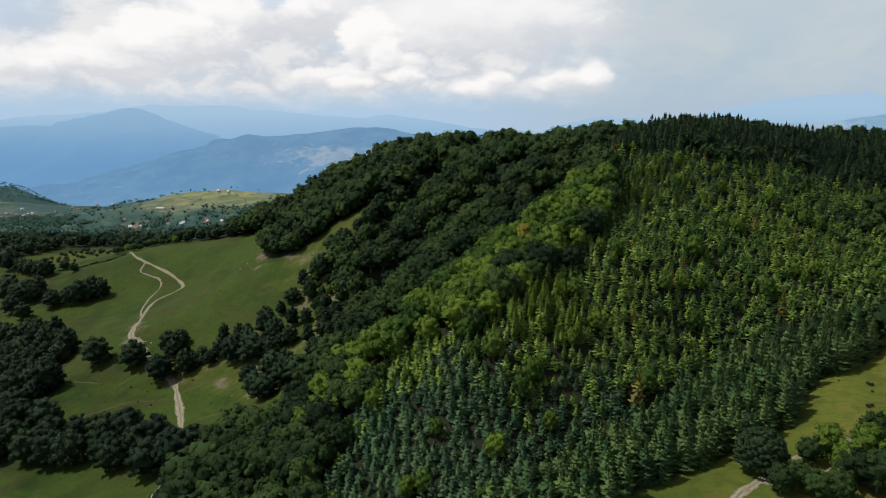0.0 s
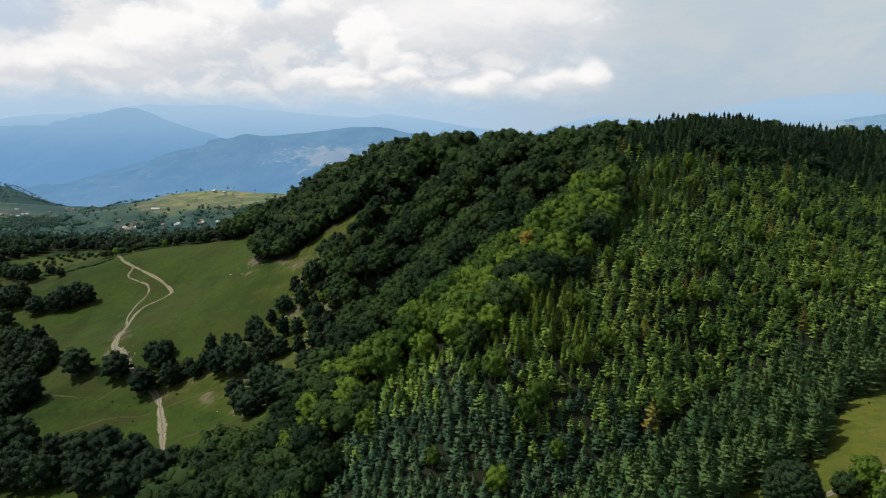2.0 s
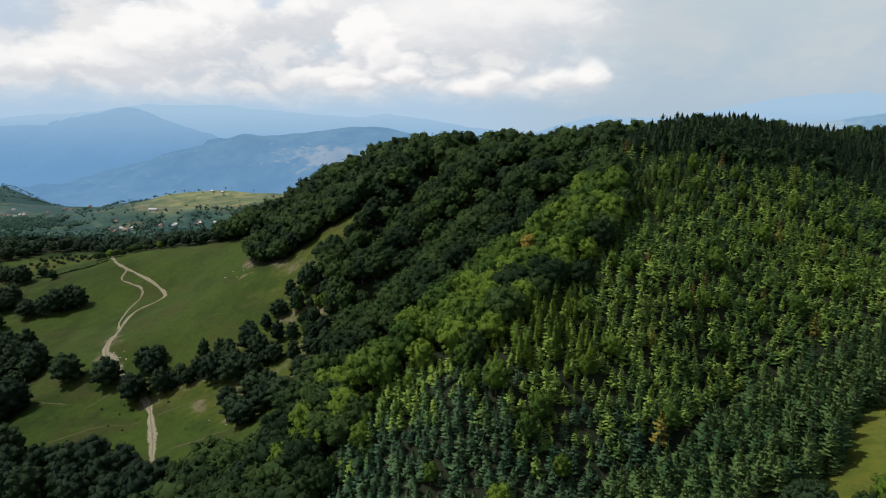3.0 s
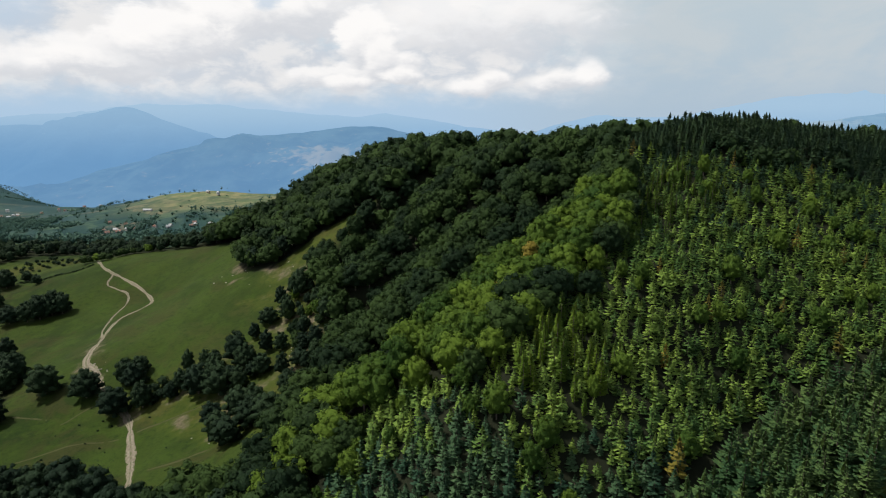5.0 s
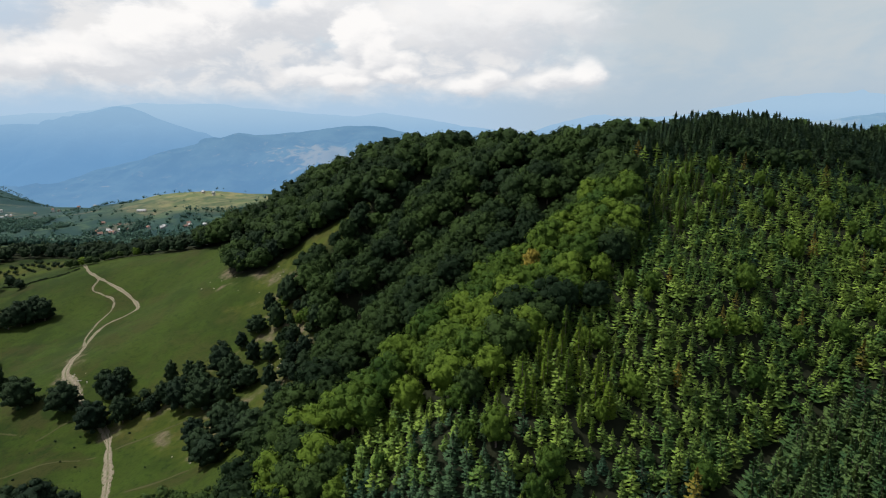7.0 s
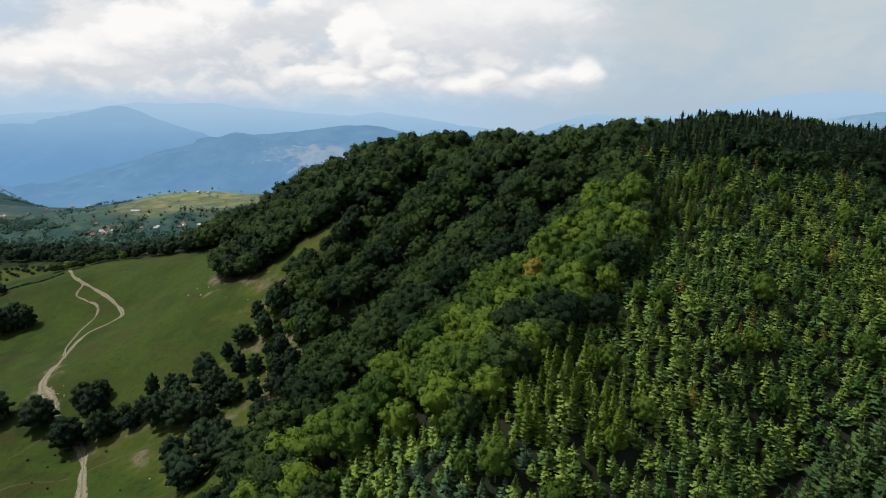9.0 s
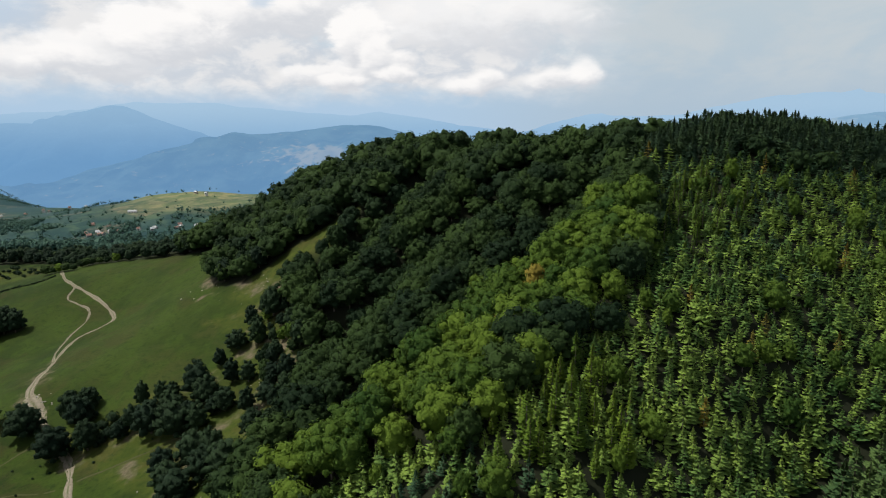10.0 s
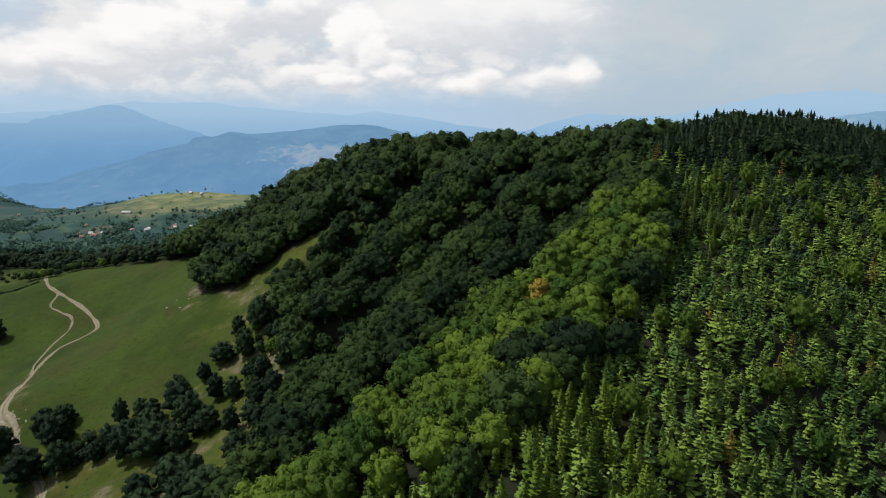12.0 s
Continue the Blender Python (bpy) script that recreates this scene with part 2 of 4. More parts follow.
def leaf_material(name, dark, light, glow, grain=0.16):
    m, k = material(name)
    pos = k.add("ShaderNodeNewGeometry")
    tint = k.add("ShaderNodeAttribute", attribute_name="tint").outputs["Fac"]
    rnd = k.add("ShaderNodeObjectInfo").outputs["Random"]
    f = k.math("FRACT", k.math("ADD", tint, rnd))
    stand = k.ramp(k.noise(pos.outputs["Position"], 0.035, 2.0), 0.35, 0.65, -0.2, 0.2)
    isl = k.math("MULTIPLY", k.math("SUBTRACT", pos.outputs["Random Per Island"], 0.5), grain)
    f = k.math("ADD", k.math("ADD", f, stand), isl, clamp=True)
    tuft = k.noise(pos.outputs["Position"], 3.2, 3.0, 0.7)
    f = k.math("ADD", f, k.ramp(tuft, 0.35, 0.65, -0.22, 0.22), clamp=True)
    col = k.mix(f, dark, light)
    relief = k.add("ShaderNodeBump", {"Height": tuft, "Strength": 0.7, "Distance": 0.35}).outputs[0]
    d = k.add("ShaderNodeBsdfPrincipled", {"Base Color": col, "Roughness": 0.65, "Specular IOR Level": 0.05, "Normal": relief})
    t = k.add("ShaderNodeBsdfTranslucent", {0: k.mix(0.5, col, glow)})
    k.add("ShaderNodeOutputMaterial", {0: k.add("ShaderNodeMixShader", {0: 0.22, 1: d.outputs[0], 2: t.outputs[0]}).outputs[0]})
    return m


# spur leaf: yellower, and its sunlit brightness is painted into the colour
SUNLIT_LEAF = leaf_material("broadleaf leaves with painted sunlight", (0.024, 0.056, 0.012), (0.086, 0.138, 0.018), (0.10, 0.16, 0.02))
# ridge leaf: darkened in colour for the cloud shade on that flank
SHADED_BEECH = leaf_material("beech leaves", (0.009, 0.021, 0.010), (0.033, 0.060, 0.016), (0.04, 0.07, 0.02))
DARK_BEECH = leaf_material("dark beech leaves", (0.011, 0.023, 0.014), (0.024, 0.044, 0.020), (0.03, 0.06, 0.02))
SPRUCE = leaf_material("spruce needles", (0.048, 0.106, 0.033), (0.190, 0.285, 0.054), (0.18, 0.27, 0.05), 0.3)
# darker, bluer copy of the spruce needles, coloured for passing cloud shade
SHADE_BLUE_SPRUCE = leaf_material("spruce needles with bluish cloud shade", (0.022, 0.056, 0.034), (0.066, 0.120, 0.054), (0.06, 0.12, 0.05), 0.25)
# darker needle copy that paints the cloud shade along the crest
CREST_SHADE_SPRUCE = leaf_material("spruce needles darkened by cloud shade", (0.016, 0.036, 0.024), (0.045, 0.078, 0.034), (0.05, 0.09, 0.03), 0.25)
PINE = leaf_material("pine needles", (0.027, 0.066, 0.028), (0.094, 0.152, 0.046), (0.13, 0.21, 0.04), 0.25)
LARCH = leaf_material("larch needles", (0.050, 0.098, 0.014), (0.110, 0.172, 0.020), (0.12, 0.18, 0.02))
# valley leaf green with the blue of distant haze put into the colour
HAZED_VALLEY_LEAF = leaf_material("haze-tinted valley leaves", (0.030, 0.072, 0.062), (0.058, 0.112, 0.082), (0.05, 0.09, 0.07))
GOLD = leaf_material("turning leaves", (0.12, 0.115, 0.025), (0.20, 0.16, 0.03), (0.22, 0.17, 0.03))


def bark():
    m, k = material("bark")
    c = k.add("ShaderNodeTexCoord").outputs["Object"]
    n = k.noise(c, 3.0, 5.0)
    k.add("ShaderNodeOutputMaterial", {0: finish(k, k.mix(n, (0.05, 0.04, 0.03), (0.16, 0.14, 0.12)), 0.95, n).outputs[0]})
    return m


BARK = bark()


def meadow_ground():
    m, k = material("meadow ground")
    p = k.add("ShaderNodeNewGeometry").outputs["Position"]
    soil = k.add("ShaderNodeAttribute", attribute_name="soil").outputs["Fac"]
    wood = k.add("ShaderNodeAttribute", attribute_name="wood").outputs["Fac"]
    glade = k.add("ShaderNodeAttribute", attribute_name="dry").outputs["Fac"]
    far = k.add("ShaderNodeAttribute", attribute_name="valley").outputs["Fac"]
    big, mid, fine = k.noise(p, 0.018, 3.0), k.noise(p, 0.12, 5.0, 0.6), k.noise(p, 1.3, 6.0, 0.7)
    grass = k.mix(k.ramp(big, 0.38, 0.62), (0.0086, 0.0203, 0.0032), (0.0270, 0.0450, 0.0065))
    band = k.noise(p, 0.045, 5.0, 0.65, 0.6)
    grass = k.mix(k.math("MULTIPLY", k.ramp(band, 0.48, 0.60), 0.75), grass, (0.0300, 0.0310, 0.0095))
    grass = k.mix(k.math("MULTIPLY", k.ramp(k.noise(p, 0.011, 3.0, 0.6, 0.5), 0.48, 0.62), 0.4), grass, (0.0360, 0.0540, 0.0078))
    grass = k.mix(k.math("MULTIPLY", k.ramp(mid, 0.46, 0.66), 0.7), grass, (0.0290, 0.0520, 0.0065))
    speck = k.noise(p, 0.42, 6.0, 0.75, 0.4)
    grass = k.mix(k.math("MULTIPLY", k.ramp(speck, 0.50, 0.66), 0.55), grass, (0.0072, 0.0180, 0.0036))
    grass = k.mix(k.math("MULTIPLY", k.ramp(fine, 0.45, 0.75), 0.6), grass, (0.0108, 0.0198, 0.0045))
    grass = k.mix(k.math("MULTIPLY", glade, k.ramp(mid, 0.25, 0.6, 0.55, 1.0)), grass, k.mix(k.ramp(speck, 0.40, 0.62), k.mix(k.ramp(band, 0.4, 0.6), (0.070, 0.082, 0.012), (0.088, 0.084, 0.018)), (0.048, 0.066, 0.011)))
    earth = k.mix(k.ramp(fine, 0.3, 0.7), (0.065, 0.055, 0.036), (0.13, 0.110, 0.075))
    worn = k.ramp(k.math("ADD", soil, k.math("MULTIPLY", k.math("SUBTRACT", mid, 0.5), 1.3)), 0.42, 0.72)
    col = k.mix(worn, grass, earth)
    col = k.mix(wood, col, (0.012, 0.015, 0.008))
    # the valley beyond: a patchwork of small fields and woods, tinted blue for haze
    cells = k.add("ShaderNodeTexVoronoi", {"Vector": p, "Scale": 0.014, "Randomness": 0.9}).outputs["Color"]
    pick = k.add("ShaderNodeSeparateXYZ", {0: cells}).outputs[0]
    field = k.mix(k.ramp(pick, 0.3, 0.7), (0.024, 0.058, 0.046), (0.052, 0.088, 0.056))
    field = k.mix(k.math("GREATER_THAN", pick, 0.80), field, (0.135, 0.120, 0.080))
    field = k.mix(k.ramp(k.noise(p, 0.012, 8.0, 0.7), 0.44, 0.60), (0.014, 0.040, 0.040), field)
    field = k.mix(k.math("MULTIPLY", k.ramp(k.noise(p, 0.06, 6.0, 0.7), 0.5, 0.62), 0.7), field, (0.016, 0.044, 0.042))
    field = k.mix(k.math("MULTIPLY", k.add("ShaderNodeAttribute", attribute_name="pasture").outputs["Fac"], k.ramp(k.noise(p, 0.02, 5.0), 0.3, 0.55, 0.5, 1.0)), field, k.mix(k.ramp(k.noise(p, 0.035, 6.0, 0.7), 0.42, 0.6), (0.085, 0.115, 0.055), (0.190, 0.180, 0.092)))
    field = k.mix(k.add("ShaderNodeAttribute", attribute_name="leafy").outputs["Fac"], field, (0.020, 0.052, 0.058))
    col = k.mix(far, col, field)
    k.add("ShaderNodeOutputMaterial", {0: finish(k, col, 0.95, fine, 0.5, 0.15, 0.1).outputs[0]})
    return m


def track_dirt(name, pale, dusk, share):
    m, k = material(name)
    p = k.add("ShaderNodeNewGeometry").outputs["Position"]
    across = k.add("ShaderNodeAttribute", attribute_name="across").outputs["Fac"]
    n, f = k.noise(p, 0.6, 5.0, 0.65), k.noise(p, 3.0, 5.0, 0.7)
    col = k.mix(k.ramp(n, 0.3, 0.7), pale, dusk)
    col = k.mix(k.math("MULTIPLY", k.ramp(f, 0.45, 0.7), 0.5), col, (0.15, 0.125, 0.09))
    hump = k.math("MULTIPLY", k.ramp(k.math("ABSOLUTE", across), 0.0, 0.32, 1.0, 0.0), k.ramp(n, 0.40, 0.55))
    rim = k.ramp(k.math("ADD", k.math("ABSOLUTE", across), k.math("MULTIPLY", k.math("SUBTRACT", n, 0.5), 2.6)), 0.60, 1.0)
    col = k.mix(k.math("MAXIMUM", rim, k.math("MULTIPLY", hump, 0.8)), col, (0.050, 0.066, 0.018))
    col = k.mix(share, (0.034, 0.042, 0.012), col)
    k.add("ShaderNodeOutputMaterial", {0: finish(k, col, 0.95, f, 0.5, 0.1, 0.1).outputs[0]})
    return m


GROUND = meadow_ground()
TRACK = track_dirt("track dirt", (0.125, 0.108, 0.078), (0.225, 0.203, 0.165), 1.0)
PATH = track_dirt("trodden grass", (0.08, 0.07, 0.045), (0.14, 0.125, 0.09), 0.22)


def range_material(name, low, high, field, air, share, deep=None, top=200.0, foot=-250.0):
    """A far mountain side; the haze of kilometres of air is painted in as a glow."""
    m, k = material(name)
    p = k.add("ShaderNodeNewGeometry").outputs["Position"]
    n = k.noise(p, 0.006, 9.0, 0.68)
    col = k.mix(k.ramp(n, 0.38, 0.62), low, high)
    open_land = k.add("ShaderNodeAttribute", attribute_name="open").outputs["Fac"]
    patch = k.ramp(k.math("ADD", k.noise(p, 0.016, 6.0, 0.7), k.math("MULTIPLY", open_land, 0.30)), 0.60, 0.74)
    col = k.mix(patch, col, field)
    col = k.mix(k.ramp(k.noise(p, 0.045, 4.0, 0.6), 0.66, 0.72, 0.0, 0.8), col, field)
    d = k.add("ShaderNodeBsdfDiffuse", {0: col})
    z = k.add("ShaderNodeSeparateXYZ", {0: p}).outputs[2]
    # emission in the air colour stands for haze, deeper blue towards the foot
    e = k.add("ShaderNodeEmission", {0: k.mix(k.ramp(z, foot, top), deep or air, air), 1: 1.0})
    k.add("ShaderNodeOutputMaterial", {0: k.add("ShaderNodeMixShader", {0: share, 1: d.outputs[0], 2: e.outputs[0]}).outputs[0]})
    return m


# ---- ground: one sheet to the horizon ----
def steps(lo, hi, fine_lo, fine_hi, fine):
    mid = list(np.arange(fine_lo, fine_hi + 0.01, fine))
    up, s = [fine_hi], fine
    while up[-1] < hi:
        s *= 1.16
        up.append(up[-1] + min(s, 220))
    dn, s = [fine_lo], fine
    while dn[-1] > lo:
        s *= 1.16
        dn.append(dn[-1] - min(s, 220))
    return np.array(dn[:0:-1] + mid + up[1:])


def ground_sheet():
    xs, ys = steps(-5200, 5200, -260, 200, 2.4), steps(-2500, 6500, 60, 420, 2.4)
    gx, gy = np.meshgrid(xs, ys)
    x, y = gx.ravel(), gy.ravel()
    z = np.concatenate([height(a, b) for a, b in zip(np.array_split(x, 40), np.array_split(y, 40))])
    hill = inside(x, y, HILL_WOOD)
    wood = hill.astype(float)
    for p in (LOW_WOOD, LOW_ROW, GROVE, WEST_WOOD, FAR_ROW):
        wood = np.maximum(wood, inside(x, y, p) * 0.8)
    soil = np.zeros(len(x))
    soil = np.maximum(soil, 0.55 * smooth(-edge_dist(x, y, [(-40, 176), (-36, 195), (-46, 226), (-50, 254), (-72, 272), (-86, 284)]), -10, -1))
    soil = np.maximum(soil, 0.44 * inside(x, y, SCATTER))
    soil = np.maximum(soil, 0.5 * smooth(-edge_dist(x, y, ROAD[10:16]), -9, -2))
    soil = np.maximum(soil, 0.42 * smooth(-edge_dist(x, y, [(-89, 266), (-83, 272), (-75, 268.5), (-66, 266.5), (-58, 271)]), -3.2, -0.8))
    dry = smooth(x, 5, 75) * smooth(-y, -190, -150) * (1 - hill)
    dry = np.maximum(dry, 0.45 * smooth(-edge_dist(x, y, [(-62, 264), (-47, 270), (-29, 284)]), -13, -4))
    dry = np.maximum(dry, 0.4 * smooth(-np.hypot((x + 216) / 28, (y - 360) / 18), -1.2, -0.7))
    dry = np.maximum(dry, 0.35 * inside(x, y, SCATTER))
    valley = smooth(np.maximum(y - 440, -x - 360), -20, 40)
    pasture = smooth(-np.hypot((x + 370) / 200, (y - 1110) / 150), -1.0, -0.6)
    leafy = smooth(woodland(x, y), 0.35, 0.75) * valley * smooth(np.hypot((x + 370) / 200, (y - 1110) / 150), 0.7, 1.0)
    nx, ny = len(xs), len(ys)
    i = np.arange(nx * ny).reshape(ny, nx)
    faces = np.stack([i[:-1, :-1], i[:-1, 1:], i[1:, 1:], i[1:, :-1]], -1).reshape(-1, 4)
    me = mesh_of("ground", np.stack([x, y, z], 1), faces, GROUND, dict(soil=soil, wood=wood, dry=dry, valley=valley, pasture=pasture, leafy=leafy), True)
    tagged(new("ground", me), "hilly green pasture ground with worn bare earth patches", "ground", kind="structure")


ground_sheet()


def ribbon(name, line, width, label, lift=0.10, mat=TRACK):
    c = spline(line, 1.2)
    d = np.gradient(c, axis=0)
    d /= np.hypot(d[:, 0], d[:, 1])[:, None]
    nrm = np.stack([-d[:, 1], d[:, 0]], 1)
    cols = np.linspace(-1, 1, 9)
    w = width * (1 + 0.25 * np.sin(np.arange(len(c)) * 0.31) + 0.15 * np.sin(np.arange(len(c)) * 0.83 + 1))
    w = w * (1 - 0.32 * smooth(c[:, 1], 222, 250)) * (1 + 0.9 * np.exp(-(np.hypot(c[:, 0] + 119, c[:, 1] - 221) / 9) ** 2))
    p = c[:, None] + nrm[:, None] * cols[None, :, None] * w[:, None, None] / 2
    rut = -0.10 * np.exp(-((np.abs(cols) - 0.5) / 0.16) ** 2)
    z = height(p[..., 0], p[..., 1]) + lift + rut
    z[:, 0] -= 0.25
    z[:, -1] -= 0.25
    v = np.concatenate([p, z[..., None]], -1).reshape(-1, 3)
    i = np.arange(len(v)).reshape(len(c), 9)
    faces = np.stack([i[:-1, :-1], i[:-1, 1:], i[1:, 1:], i[1:, :-1]], -1).reshape(-1, 4)
    me = mesh_of(name, v, faces, mat, dict(across=np.tile(cols, len(c))), True)
    tagged(new(name, me), label, "dirt track", kind="structure")


ribbon("road", ROAD, 2.5, "pale rutted dirt track winding over the pasture", 0.14)
ribbon("road", SPLIT, 1.7, "faint dirt side track over the pasture")
FOOTPATHS = [[(-131, 200.7), (-124, 199), (-118.5, 197.7)],
             [(-85, 185.6), (-78.5, 187.7), (-67.6, 191.2), (-58, 194)],
             [(-114.9, 177.7), (-103.4, 183.7), (-89.6, 184.2)],
             [(-112.5, 194.7), (-109.5, 198.2), (-106.3, 201.7)],
             [(-56.8, 168.2), (-65.4, 165.2), (-72.2, 164.7)]]
for line in FOOTPATHS:
    ribbon("footpath", line, 0.7, "narrow trodden cattle path across the grass", 0.08, PATH)
ribbon("road", GLADE_TRACK, 1.7, "pale dirt track across the dry glade")
ribbon("road", GLADE_FORK, 1.3, "short dirt loop beside the track on the glade")



# ---- far mountains ----
def mountain_range(y0, profile, mat, depth, label, seed, open_spot=None):
    """A range with its crest at y0; profile: (azimuth slope x/y, crest height)."""
    px, pz = np.array(profile).T
    xs = np.linspace(px[0], px[-1], 200)
    crest = np.interp(xs, px, pz)
    crest = np.convolve(np.pad(crest, 2, "edge"), np.ones(5) / 5, "valid")
    crest = crest + 7 * waves(xs * y0, 0 * xs, 420, seed + 5) + 3.5 * waves(xs * y0, 0 * xs, 130, seed + 6)
    vs = np.linspace(0, 1, 44)
    gx, gv = np.meshgrid(xs, vs)
    base = -430.0
    fall = np.cos(np.clip(gv * 1.08, 0, 1) * math.pi / 2) ** 1.25
    yy = y0 - depth * gv
    x = gx * y0
    rel = np.interp(gx, xs, crest) - base
    ridges = waves(x, yy * 0.6, 620, seed) * 0.13 + waves(x, yy, 230, seed + 1) * 0.06 + waves(x, yy, 80, seed + 2) * 0.02
    z = base + rel * (fall + ridges * (0.06 + 0.94 * smooth(gv, 0.0, 0.35)) * (1 - gv))
    v = np.stack([x, yy, z], -1)
    back = v[0] + np.array([0, 120, -300])
    v = np.concatenate([back[None], v])
    n, k = v.shape[:2]
    i = np.arange(n * k).reshape(n, k)
    faces = np.stack([i[:-1, :-1], i[:-1, 1:], i[1:, 1:], i[1:, :-1]], -1).reshape(-1, 4)[:, ::-1]
    op = np.zeros(n * k)
    if open_spot:
        ax, az, ra, rz = open_spot
        w = v.reshape(-1, 3)
        op = np.exp(-((w[:, 0] / w[:, 1] - ax) / ra) ** 2 - ((w[:, 2] - az) / rz) ** 2)
    me = mesh_of("backdrop", v.reshape(-1, 3), faces, mat, dict(open=op), True)
    tagged(new("backdrop", me), label, "mountain range", kind="structure")


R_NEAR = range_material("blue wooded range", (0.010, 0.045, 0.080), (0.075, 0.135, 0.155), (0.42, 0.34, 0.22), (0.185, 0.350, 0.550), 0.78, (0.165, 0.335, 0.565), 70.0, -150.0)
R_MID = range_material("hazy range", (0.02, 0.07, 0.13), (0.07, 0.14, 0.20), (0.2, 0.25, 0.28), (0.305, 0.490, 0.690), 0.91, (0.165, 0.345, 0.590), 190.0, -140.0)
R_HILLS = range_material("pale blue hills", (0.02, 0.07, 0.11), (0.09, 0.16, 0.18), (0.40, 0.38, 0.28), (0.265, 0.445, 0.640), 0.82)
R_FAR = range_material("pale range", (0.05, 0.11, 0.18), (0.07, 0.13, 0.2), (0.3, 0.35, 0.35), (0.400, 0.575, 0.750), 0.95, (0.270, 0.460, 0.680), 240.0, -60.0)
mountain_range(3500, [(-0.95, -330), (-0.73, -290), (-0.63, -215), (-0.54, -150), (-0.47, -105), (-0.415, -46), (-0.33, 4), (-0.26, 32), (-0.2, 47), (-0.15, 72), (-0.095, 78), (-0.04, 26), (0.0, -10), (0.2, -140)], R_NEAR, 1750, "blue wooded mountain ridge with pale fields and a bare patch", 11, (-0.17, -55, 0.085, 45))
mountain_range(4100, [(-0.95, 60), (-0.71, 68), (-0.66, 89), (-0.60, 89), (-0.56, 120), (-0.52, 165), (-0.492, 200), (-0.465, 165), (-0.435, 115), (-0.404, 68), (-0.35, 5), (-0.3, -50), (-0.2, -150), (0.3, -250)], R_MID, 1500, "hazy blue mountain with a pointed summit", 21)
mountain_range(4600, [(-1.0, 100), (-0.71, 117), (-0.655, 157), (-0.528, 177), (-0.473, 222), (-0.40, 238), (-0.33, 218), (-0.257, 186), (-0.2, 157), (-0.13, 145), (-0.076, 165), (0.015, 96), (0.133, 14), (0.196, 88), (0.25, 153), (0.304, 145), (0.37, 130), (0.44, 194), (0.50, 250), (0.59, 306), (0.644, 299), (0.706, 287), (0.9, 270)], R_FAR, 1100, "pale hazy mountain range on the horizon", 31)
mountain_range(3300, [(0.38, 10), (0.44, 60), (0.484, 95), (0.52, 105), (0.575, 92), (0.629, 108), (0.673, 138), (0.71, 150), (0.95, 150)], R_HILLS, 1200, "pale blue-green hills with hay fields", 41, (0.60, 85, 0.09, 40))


# ---- trees ----
def unit(a):
    return a / np.maximum(np.linalg.norm(a, axis=-1, keepdims=True), 1e-9)


